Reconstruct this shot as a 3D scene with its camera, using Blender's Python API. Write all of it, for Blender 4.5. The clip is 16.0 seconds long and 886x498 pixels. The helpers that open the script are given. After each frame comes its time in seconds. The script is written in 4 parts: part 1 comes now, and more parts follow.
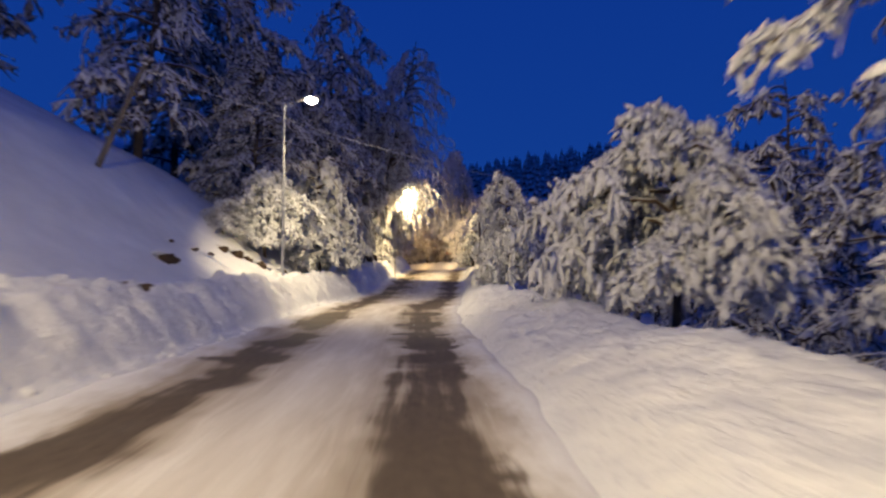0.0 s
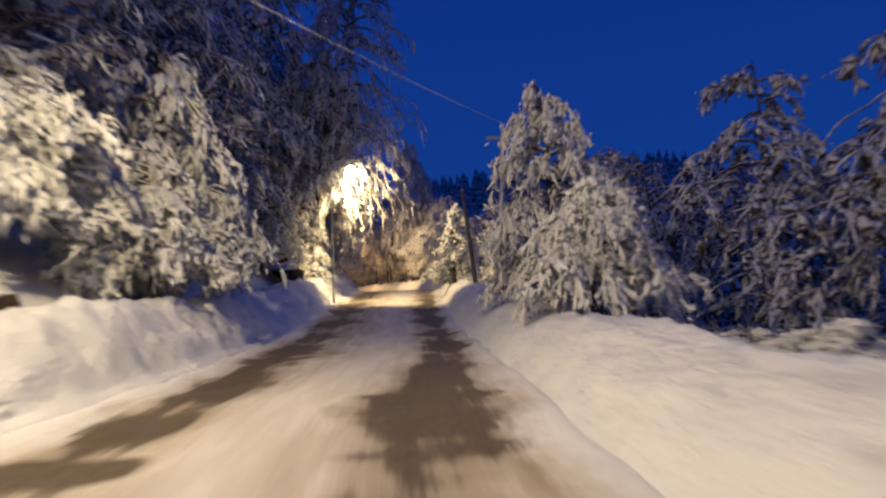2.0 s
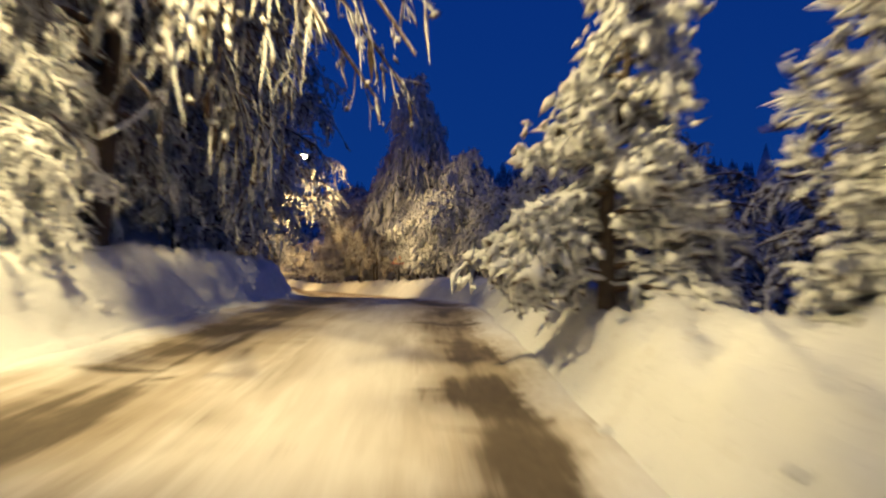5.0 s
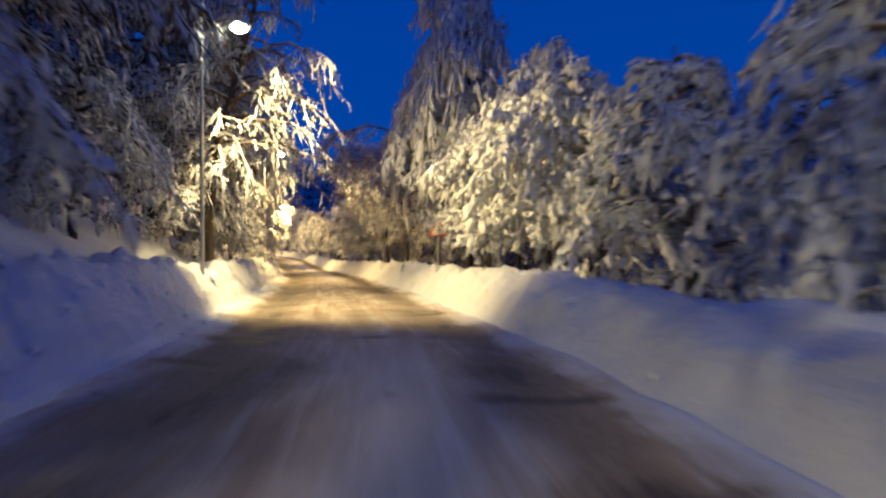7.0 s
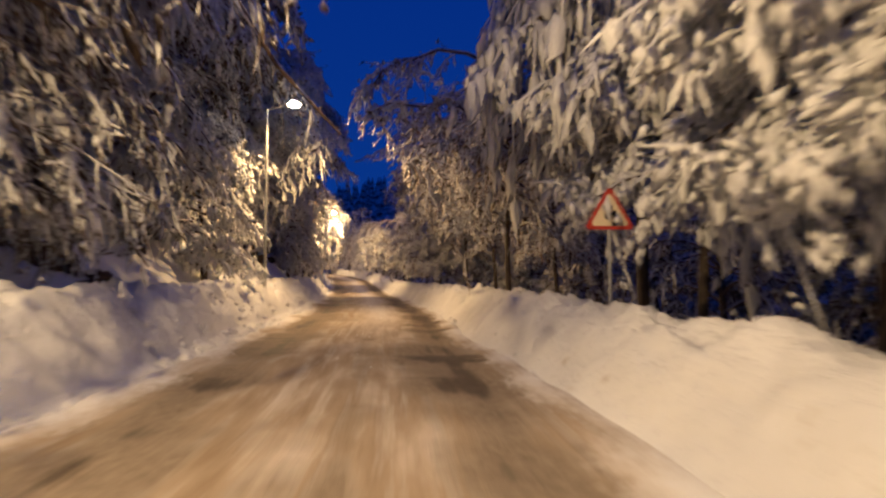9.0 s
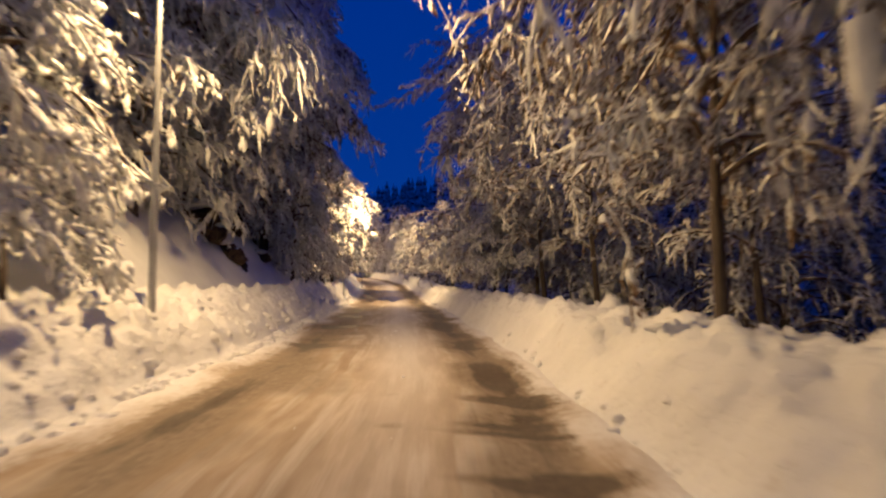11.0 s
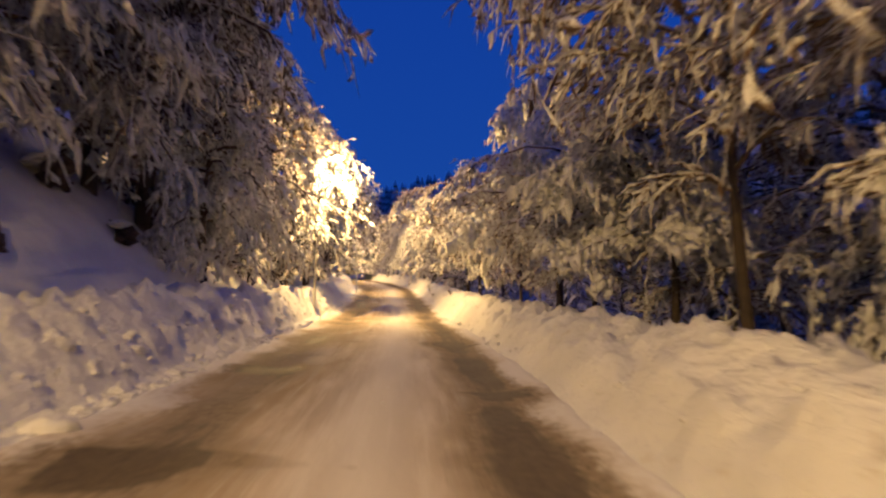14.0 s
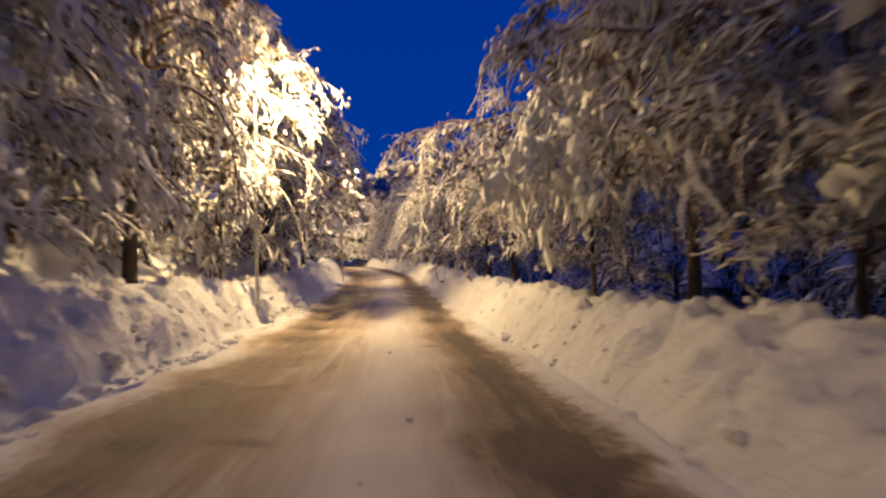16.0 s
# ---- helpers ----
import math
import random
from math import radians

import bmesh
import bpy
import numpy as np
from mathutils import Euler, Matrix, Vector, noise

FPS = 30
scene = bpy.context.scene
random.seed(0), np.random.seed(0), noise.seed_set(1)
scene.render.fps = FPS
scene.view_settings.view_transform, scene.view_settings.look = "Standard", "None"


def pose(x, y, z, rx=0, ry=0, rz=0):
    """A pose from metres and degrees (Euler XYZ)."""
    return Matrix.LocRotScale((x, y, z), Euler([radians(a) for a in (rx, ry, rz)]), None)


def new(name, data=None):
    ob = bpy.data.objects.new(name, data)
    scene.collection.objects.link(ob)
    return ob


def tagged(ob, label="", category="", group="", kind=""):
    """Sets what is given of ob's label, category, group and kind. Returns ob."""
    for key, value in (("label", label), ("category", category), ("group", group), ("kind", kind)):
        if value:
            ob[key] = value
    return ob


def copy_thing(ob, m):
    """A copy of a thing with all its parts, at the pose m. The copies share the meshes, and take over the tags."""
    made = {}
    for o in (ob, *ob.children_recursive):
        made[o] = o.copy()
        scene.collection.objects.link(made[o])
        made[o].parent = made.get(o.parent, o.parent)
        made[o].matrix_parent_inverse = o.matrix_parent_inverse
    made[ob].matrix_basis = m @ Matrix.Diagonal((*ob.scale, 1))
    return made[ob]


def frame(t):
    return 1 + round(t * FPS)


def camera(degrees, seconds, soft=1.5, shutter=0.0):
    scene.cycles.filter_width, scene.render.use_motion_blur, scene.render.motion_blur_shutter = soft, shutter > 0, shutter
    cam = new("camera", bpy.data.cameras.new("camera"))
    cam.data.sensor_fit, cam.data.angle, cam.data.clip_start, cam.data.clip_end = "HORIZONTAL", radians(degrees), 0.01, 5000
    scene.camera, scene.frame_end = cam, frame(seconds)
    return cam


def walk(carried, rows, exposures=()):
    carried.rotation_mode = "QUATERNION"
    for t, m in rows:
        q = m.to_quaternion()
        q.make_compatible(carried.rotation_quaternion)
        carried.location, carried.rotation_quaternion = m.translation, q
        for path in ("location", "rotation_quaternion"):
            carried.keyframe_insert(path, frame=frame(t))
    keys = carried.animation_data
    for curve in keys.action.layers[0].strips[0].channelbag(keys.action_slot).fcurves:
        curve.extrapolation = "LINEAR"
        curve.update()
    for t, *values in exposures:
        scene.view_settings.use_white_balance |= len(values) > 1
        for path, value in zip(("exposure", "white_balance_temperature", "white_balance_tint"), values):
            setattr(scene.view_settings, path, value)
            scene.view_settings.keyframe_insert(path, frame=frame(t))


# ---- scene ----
cam = camera(74.4, 16.0, soft=2.35, shutter=0.7)
PATH = [
    (0, pose(0, 0, 1.35, 92.1, 0, 0)),
    (0.5, pose(-0.37, 3.98, 1.26, 92, 1.1, -1.1)),
    (1, pose(-0.75, 8.06, 1.21, 94.3, 1.1, -2.6)),
    (1.5, pose(-0.88, 12.14, 1.19, 94.3, 1.4, -4)),
    (2, pose(-0.99, 16.18, 1.2, 94.2, 2.1, -5.2)),
    (2.5, pose(-0.99, 20.33, 1.22, 93.4, 0.7, -6.9)),
    (3, pose(-0.88, 24.41, 1.23, 93.2, 0.2, -6.5)),
    (3.5, pose(-0.71, 28.36, 1.24, 93.6, 0, -7.1)),
    (4, pose(-0.54, 32.37, 1.32, 94.6, -1, -6.5)),
    (6.5, pose(0.31, 52.38, 2.6, 91.7, -0.6, -4.1)),
    (7, pose(0.14, 56.44, 2.72, 90.8, 0.5, -2)),
    (7.5, pose(-0.08, 60.49, 2.7, 91.2, -0.5, 0.3)),
    (8, pose(-0.37, 64.39, 2.73, 92.7, -0.1, 2)),
    (8.5, pose(-0.73, 68.12, 2.8, 92.5, 0.8, 3.6)),
    (9, pose(-1.17, 71.41, 2.8, 92.8, 0, 5.1)),
    (9.5, pose(-1.63, 74.52, 2.86, 93.7, 0.3, 6)),
    (10, pose(-2.11, 77.31, 2.9, 93.8, -0.3, 8.3)),
    (12.5, pose(-4.49, 89.71, 2.78, 91.9, 0.1, 9.5)),
    (13, pose(-4.96, 91.88, 2.8, 92.3, -0.4, 9.5)),
    (13.5, pose(-5.48, 94.1, 2.83, 92.9, 0, 9.5)),
    (14, pose(-6, 96.33, 2.85, 93.5, -0.3, 10)),
    (14.5, pose(-6.56, 98.67, 2.82, 92.5, 0.3, 9.9)),
    (15, pose(-7.13, 101.01, 2.85, 92.7, 0.8, 10.2)),
    (15.5, pose(-7.69, 103.41, 2.82, 92.8, 0.8, 10)),
    (16, pose(-8.3, 105.87, 2.8, 92, 1.4, 9.9)),
]
walk(cam, PATH, exposures=[
    (0, 0.42, 6850, 8), (0.5, 0.58, 6950, 4), (1.0, 0.55, 6950, 5), (1.5, 0.3, 6900, 8), (2.5, 0.3, 7100, 9), (3.1, 0.56, 6900, 1), (4.2, 0.55, 7000, -5), (5.0, 0.05, 6900, -2), (5.7, 0.35, 6900, 2), (6.4, 1.05, 7150, 5), (7.0, 0.72, 6300, -9), (7.5, 0.27, 5200, -6),
    (8.5, -0.3, 6000, 13), (9.0, 0.0, 6150, 13), (9.5, 0.28, 6150, 13), (10.1, 0.14, 5850, 11), (12.5, 0.1, 6100, 9), (13.0, 0.45, 6350, 8), (13.5, 0.7, 6650, 7), (14.0, 0.8, 7150, 4), (14.5, 0.72, 6650, 2), (15.0, 0.55, 5850, 0), (16.0, 0.22, 5700, 6)])

SKY = 1.2
LAMP_W = 3000.0


# ---- world and light ----
world = bpy.data.worlds.new("dusk_sky")
scene.world = world
world.use_nodes = True
wn, wl = world.node_tree.nodes, world.node_tree.links
wn.clear()
w_out, w_bg, w_ramp = wn.new("ShaderNodeOutputWorld"), wn.new("ShaderNodeBackground"), wn.new("ShaderNodeValToRGB")
w_xyz, w_tc = wn.new("ShaderNodeSeparateXYZ"), wn.new("ShaderNodeTexCoord")
wl.new(w_tc.outputs["Generated"], w_xyz.inputs[0])
wl.new(w_xyz.outputs["Z"], w_ramp.inputs[0])
wl.new(w_ramp.outputs[0], w_bg.inputs[0])
wl.new(w_bg.outputs[0], w_out.inputs[0])
w_ramp.color_ramp.elements[0].position, w_ramp.color_ramp.elements[0].color = 0.0, (0.003, 0.031, 0.19, 1)
w_ramp.color_ramp.elements[1].position, w_ramp.color_ramp.elements[1].color = 0.6, (0.0012, 0.0185, 0.165, 1)
w_bg.inputs[1].default_value = SKY

# head positions of the street lamps, and the tone of each
COOL, MIDDLE, AMBER, WARM = (1.0, 0.81, 0.50), (1.0, 0.76, 0.41), (1.0, 0.68, 0.33), (1.0, 0.62, 0.25)
# tilted, narrowed beams stand in for the shade of boughs near the heads
LAMPS = [  # x, y, tone, share of the full power, the beam's tilt along the road and towards it, its width (None: all round)
    # the first one is unseen, added behind the start to light the near snow
    (-3.3, -2.0, COOL, 1.1, 42, 18, 160), (-4.74, 20.7, COOL, 0.7, 24, 34, 160), (-2.75, 45.0, MIDDLE, 1.05, 44, 34, 140), (-4.7, 72.0, AMBER, 1.2, 31, 32, 128),
    (-8.16, 91.0, WARM, 0.9, 17, 12, 152), (-15.0, 120.5, WARM, 1.0, 0, 0, None), (-20.6, 143.0, WARM, 1.0, 0, 0, None), (-31.6, 167.0, WARM, 1.0, 0, 0, None),
]
LAMP_H = 7.4


# ---- materials ----
def material(name, rough=0.8):
    m = bpy.data.materials.new(name)
    m.use_nodes = True
    n = m.node_tree.nodes
    b = n["Principled BSDF"]
    b.inputs["Roughness"].default_value = rough
    return m, n, m.node_tree.links, b


def noise_tex(n, l, vec, scale, detail=4, rough=0.6):
    t = n.new("ShaderNodeTexNoise")
    t.inputs["Scale"].default_value, t.inputs["Detail"].default_value, t.inputs["Roughness"].default_value = scale, detail, rough
    if vec is not None:
        l.new(vec, t.inputs["Vector"])
    return t.outputs[0]


def ramp(n, l, fac, stops):
    r = n.new("ShaderNodeValToRGB")
    e = r.color_ramp.elements
    while len(e) < len(stops):
        e.new(0.5)
    for i, (p, c) in enumerate(stops):
        e[i].position, e[i].color = p, (*c, 1)
    l.new(fac, r.inputs[0])
    return r.outputs[0]


def mix(n, l, fac, a, b):
    m = n.new("ShaderNodeMix")
    m.data_type = "RGBA"
    for sock, v in ((m.inputs[0], fac), (m.inputs[6], a), (m.inputs[7], b)):
        if isinstance(v, (int, float)):
            sock.default_value = v
        elif isinstance(v, tuple):
            sock.default_value = (*v, 1)
        else:
            l.new(v, sock)
    return m.outputs[2]


def mth(n, l, op, a, b=0.0, c=0.0):
    m = n.new("ShaderNodeMath")
    m.operation = op
    for sock, v in zip(m.inputs, (a, b, c)):
        if isinstance(v, (int, float)):
            sock.default_value = v
        else:
            l.new(v, sock)
    return m.outputs[0]


def bump(n, l, b, height, strength, distance):
    k = n.new("ShaderNodeBump")
    k.inputs["Strength"].default_value, k.inputs["Distance"].default_value = strength, distance
    l.new(height, k.inputs["Height"])
    l.new(k.outputs[0], b.inputs["Normal"])


def coords(n, kind="Object"):
    return n.new("ShaderNodeTexCoord").outputs[kind]


def snow_material(name, dirt, lump):
    m, n, l, b = material(name, 0.75)
    o = coords(n)
    big, fine = noise_tex(n, l, o, 0.5, 5), noise_tex(n, l, o, 14.0, 4)
    white = ramp(n, l, big, [(0.3, (0.66, 0.66, 0.67)), (0.7, (0.84, 0.84, 0.83))])
    grit = ramp(n, l, noise_tex(n, l, o, 2.2, 8, 0.75), [(0.60, (0, 0, 0)), (0.74, (1, 1, 1))])
    col = mix(n, l, mth(n, l, "MULTIPLY", grit, dirt), white, (0.31, 0.215, 0.125))
    l.new(col, b.inputs["Base Color"])
    h = mth(n, l, "ADD", mth(n, l, "MULTIPLY", noise_tex(n, l, o, 3.0, 6), 1.0), mth(n, l, "MULTIPLY", fine, 0.25))
    bump(n, l, b, h, 0.8, lump)
    return m


def crown_material(name, bare, above=0.22, dark=(0.045, 0.03, 0.02), light=(0.16, 0.10, 0.055)):
    """Snow lying on twigs: white above, bark and dead leaves showing beneath and in patches."""
    m, n, l, b = material(name, 0.8)
    o = coords(n)
    nz = n.new("ShaderNodeSeparateXYZ")
    l.new(n.new("ShaderNodeNewGeometry").outputs["Normal"], nz.inputs[0])
    patch = noise_tex(n, l, o, 1.6, 6, 0.7)
    fine = noise_tex(n, l, o, 9.0, 4)
    f = mth(n, l, "ADD", mth(n, l, "MULTIPLY", nz.outputs["Z"], above), mth(n, l, "ADD", patch, mth(n, l, "MULTIPLY", fine, 0.5)))
    k = ramp(n, l, f, [(bare, (0, 0, 0)), (bare + 0.14, (1, 1, 1))])
    white = ramp(n, l, fine, [(0.3, (0.62, 0.62, 0.63)), (0.7, (0.82, 0.82, 0.81))])
    bark = ramp(n, l, patch, [(0.3, dark), (0.7, light)])
    l.new(mix(n, l, k, bark, white), b.inputs["Base Color"])
    bump(n, l, b, fine, 0.6, 0.05)
    return m


def plain(name, colour, rough=0.6, metal=0.0, vary=0.25, scale=6.0):
    m, n, l, b = material(name, rough)
    o = coords(n)
    t = noise_tex(n, l, o, scale, 6, 0.65)
    lo, hi = tuple(c * (1 - vary) for c in colour), tuple(min(1, c * (1 + vary)) for c in colour)
    l.new(ramp(n, l, t, [(0.3, lo), (0.7, hi)]), b.inputs["Base Color"])
    b.inputs["Metallic"].default_value = metal
    bump(n, l, b, t, 0.3, 0.01)
    return m


def glow(name, colour, strength):
    m, n, l, b = material(name, 0.4)
    b.inputs["Base Color"].default_value = (*colour, 1)
    b.inputs["Emission Color"].default_value, b.inputs["Emission Strength"].default_value = (*colour, 1), strength
    return m


def road_material():
    """Packed snow over asphalt, worn through to brown slush in the two wheel tracks."""
    m, n, l, b = material("packed_snow_road", 0.6)
    uv = coords(n, "UV")
    sx = n.new("ShaderNodeSeparateXYZ")
    l.new(uv, sx.inputs[0])
    s = sx.outputs["Y"]
    st = n.new("ShaderNodeMapping")
    st.inputs["Scale"].default_value = (1.0, 0.16, 1.0)
    l.new(uv, st.inputs[0])
    streak, broad = noise_tex(n, l, st.outputs[0], 2.6, 4, 0.55), noise_tex(n, l, st.outputs[0], 0.9, 3)
    iso, fine = noise_tex(n, l, uv, 0.55, 4, 0.5), noise_tex(n, l, uv, 9.0, 5, 0.7)

    def given(name):
        a = n.new("ShaderNodeAttribute")
        a.attribute_name = name
        return a.outputs["Fac"]

    def track(name, at, w):
        d = mth(n, l, "DIVIDE", mth(n, l, "SUBTRACT", given(name), at), w)
        return mth(n, l, "EXPONENT", mth(n, l, "MULTIPLY", mth(n, l, "MULTIPLY", d, d), -1.0))

    tracks = mth(n, l, "ADD", mth(n, l, "ADD", track("right_track", 0.0, 0.62), track("left_track", 0.0, 0.62)), mth(n, l, "MULTIPLY", track("right_track", -1.5, 0.2), 0.45))
    long = n.new("ShaderNodeMapping")
    long.inputs["Scale"].default_value = (1.0, 0.05, 1.0)
    l.new(uv, long.inputs[0])
    line = noise_tex(n, l, long.outputs[0], 4.2, 4, 0.6)
    band = n.new("ShaderNodeMapping")
    band.inputs["Scale"].default_value = (0.22, 1.0, 1.0)
    l.new(uv, band.inputs[0])
    ripple = noise_tex(n, l, band.outputs[0], 0.42, 3, 0.5)
    # bands across the road, browner and darker, strongest in the tracks
    ridge = ramp(n, l, noise_tex(n, l, band.outputs[0], 0.75, 3, 0.55), [(0.60, (0, 0, 0)), (0.66, (1, 1, 1))])
    far = mth(n, l, "MINIMUM", mth(n, l, "MAXIMUM", mth(n, l, "DIVIDE", mth(n, l, "SUBTRACT", s, 82.0), 14.0), 0.0), 1.0)
    early = mth(n, l, "MINIMUM", mth(n, l, "MAXIMUM", mth(n, l, "DIVIDE", mth(n, l, "SUBTRACT", 68.0, s), 6.0), 0.0), 0.75)
    crest = mth(n, l, "MULTIPLY", track("right_track", -1.42, 0.66), mth(n, l, "ADD", far, early))
    rut = mth(n, l, "MULTIPLY", track("right_track", 0.05, 0.5), far)
    f = mth(n, l, "ADD", mth(n, l, "MULTIPLY", tracks, 0.22), mth(n, l, "SUBTRACT", mth(n, l, "MULTIPLY", rut, 0.13), mth(n, l, "MULTIPLY", crest, 0.28)))
    for tex, share in ((iso, 0.48), (line, 0.30), (streak, 0.24), (broad, 0.3), (fine, 0.09), (ripple, 0.52)):
        f = mth(n, l, "ADD", f, mth(n, l, "MULTIPLY", mth(n, l, "SUBTRACT", tex, 0.5), share))
    f = mth(n, l, "ADD", mth(n, l, "ADD", f, 0.825), mth(n, l, "MULTIPLY", mth(n, l, "MULTIPLY", ridge, 0.26), mth(n, l, "ADD", 0.3, tracks)))
    side = mth(n, l, "ADD", mth(n, l, "ADD", given("verge"), 2.12), mth(n, l, "MULTIPLY", mth(n, l, "SUBTRACT", mth(n, l, "ADD", iso, mth(n, l, "MULTIPLY", fine, 0.6)), 0.8), 1.5))
    edge = ramp(n, l, mth(n, l, "MULTIPLY", side, 0.25), [(0.43, (0, 0, 0)), (0.56, (1, 1, 1))])
    late = mth(n, l, "MINIMUM", mth(n, l, "MAXIMUM", mth(n, l, "DIVIDE", mth(n, l, "SUBTRACT", s, 44.0), 16.0), 0.0), 1.0)
    g = mth(n, l, "SUBTRACT", f, mth(n, l, "MULTIPLY", edge, 0.3))
    worn = ramp(n, l, g, [(0.84, (0, 0, 0)), (0.93, (0.55, 0.55, 0.55)), (1.02, (1, 1, 1))])
    bare = ramp(n, l, mth(n, l, "SUBTRACT", g, mth(n, l, "MULTIPLY", late, 0.13)), [(0.93, (0, 0, 0)), (1.14, (0.95, 0.95, 0.95))])
    scrape = ramp(n, l, line, [(0.50, (0, 0, 0)), (0.66, (1, 1, 1))])
    snow = ramp(n, l, streak, [(0.3, (0.32, 0.265, 0.20)), (0.5, (0.46, 0.405, 0.34)), (0.72, (0.66, 0.625, 0.57))])
    grey = ramp(n, l, streak, [(0.3, (0.27, 0.20, 0.13)), (0.5, (0.385, 0.305, 0.22)), (0.72, (0.58, 0.51, 0.43))])
    snow = mix(n, l, edge, mix(n, l, late, snow, grey), (0.74, 0.73, 0.72))
    snow = mix(n, l, mth(n, l, "MULTIPLY", scrape, 0.38), snow, (0.76, 0.74, 0.70))
    snow = mix(n, l, mth(n, l, "MULTIPLY", crest, 0.8), snow, (0.70, 0.67, 0.64))
    slush = ramp(n, l, fine, [(0.3, (0.17, 0.13, 0.09)), (0.7, (0.33, 0.27, 0.20))])
    wet = ramp(n, l, fine, [(0.3, (0.065, 0.05, 0.035)), (0.7, (0.135, 0.102, 0.07))])
    l.new(mix(n, l, bare, mix(n, l, worn, snow, slush), wet), b.inputs["Base Color"])
    b.inputs["Specular IOR Level"].default_value = 0.25
    l.new(ramp(n, l, bare, [(0.0, (0.85, 0.85, 0.85)), (1.0, (0.6, 0.6, 0.6))]), b.inputs["Roughness"])
    bump(n, l, b, mth(n, l, "SUBTRACT", mth(n, l, "ADD", fine, streak), worn), 0.5, 0.03)
    return m


M_GROUND = snow_material("fresh_snow", 0.0, 0.05)
M_BANK = snow_material("ploughed_snow", 0.35, 0.16)
M_BANK_DIRTY = snow_material("ploughed_snow_with_grit", 0.75, 0.16)
M_CROWN = crown_material("snowy_twigs", 0.62)
M_OPEN = crown_material("snow_on_dead_leaves", 0.61, 0.25, (0.07, 0.042, 0.02), (0.27, 0.16, 0.075))
M_DENSE = crown_material("heavy_snow_twigs", 0.47)
M_PLUME = crown_material("plumes_of_snow", 0.38)
M_FAR = crown_material("frosted_wood", 0.66)
M_RIDGE = crown_material("dark_ridge_wood", 0.86, 0.3, (0.02, 0.02, 0.02), (0.06, 0.055, 0.05))
M_BARK = crown_material("snow_flecked_bark", 0.86, 0.22, (0.03, 0.022, 0.016), (0.10, 0.07, 0.045))
M_LIMB = crown_material("snow_lined_limb", 0.86, 0.5)
M_ROAD = road_material()
M_ROCK = plain("dark_earth_and_rock", (0.075, 0.048, 0.026), 0.9, 0, 0.5, 3.0)
M_STEEL = plain("galvanised_steel", (0.42, 0.43, 0.44), 0.45, 0.6, 0.15)
M_WOODPOLE = plain("weathered_pole_wood", (0.13, 0.11, 0.09), 0.9, 0, 0.35, 9)
M_WHITE = plain("white_pole_paint", (0.62, 0.62, 0.62), 0.6, 0, 0.15)
M_RED = plain("red_paint", (0.42, 0.035, 0.02), 0.5, 0, 0.15)
M_SIGN = plain("sign_face", (0.72, 0.60, 0.42), 0.45, 0, 0.06)
M_BLACK = plain("black_paint", (0.012, 0.012, 0.012), 0.5, 0, 0.1)
M_CABLE = plain("frosted_cable", (0.6, 0.6, 0.62), 0.8, 0, 0.1)
M_LENS = glow("lit_lamp_lens", (1.0, 0.86, 0.62), 80.0)


# ---- the lie of the land ----
ROAD_Y = (-400, -40, 7, 20, 30, 40, 47, 58, 65, 72, 78, 86, 92, 99, 105, 113, 130, 150, 165, 180, 200, 2000)
ROAD_X = (0.0, -0.6, -1.1, -1.75, -1.4, -1.25, -0.9, -0.2, -0.8, -2.0, -2.9, -4.6, -5.6, -7.3, -8.8, -10.7, -15.2, -20.9, -27.0, -36.0, -50.0, -900.0)
_fy = np.arange(-400, 2000, 1.0)
_fx = np.interp(_fy, ROAD_Y, ROAD_X)
for _ in range(3):
    _fx[2:-2] = (_fx[:-4] + 2 * _fx[1:-3] + 3 * _fx[2:-2] + 2 * _fx[3:-1] + _fx[4:]) / 9


def mid(y):
    return np.interp(y, _fy, _fx)


def step(a, b, v):
    k = np.clip((v - a) / (b - a), 0, 1)
    return k * k * (3 - 2 * k)


def rise(y):
    """The road's level: a climb to the bend, and another far ahead."""
    far = 0.045 * np.log1p(np.exp(np.clip((y - 130) / 9.0, -40, 300))) * 9.0 - 0.18 * np.exp(-((y - 121) / 7.0) ** 2)
    return far + 1.4 * step(30, 58, y)


def waves(x, y, scale, seed):
    """Smooth unevenness in -1 to 1, as a sum of turned sine waves."""
    rs = np.random.RandomState(seed)
    out = 0
    for k in range(7):
        a, f, p = rs.uniform(0, 2 * np.pi), rs.uniform(0.6, 1.7) / scale, rs.uniform(0, 6.28)
        out = out + np.sin((x * np.cos(a) + y * np.sin(a)) * f * 6.28 + p)
    return out / 4.0


HALF = 2.0


def toe_left(y):
    """How far left of the middle the foot of the bank lies."""
    return 2.66 + 0.10 * waves(y * 0, y, 11.0, 31) + 0.04 * waves(y * 0, y, 2.1, 32)


def toe_right(y):
    return 1.85 + 0.45 * step(14, 30, y) + 0.22 * step(30, 44, y) + 0.09 * waves(y * 0, y, 9.0, 33) + 0.04 * waves(y * 0, y, 1.9, 34)


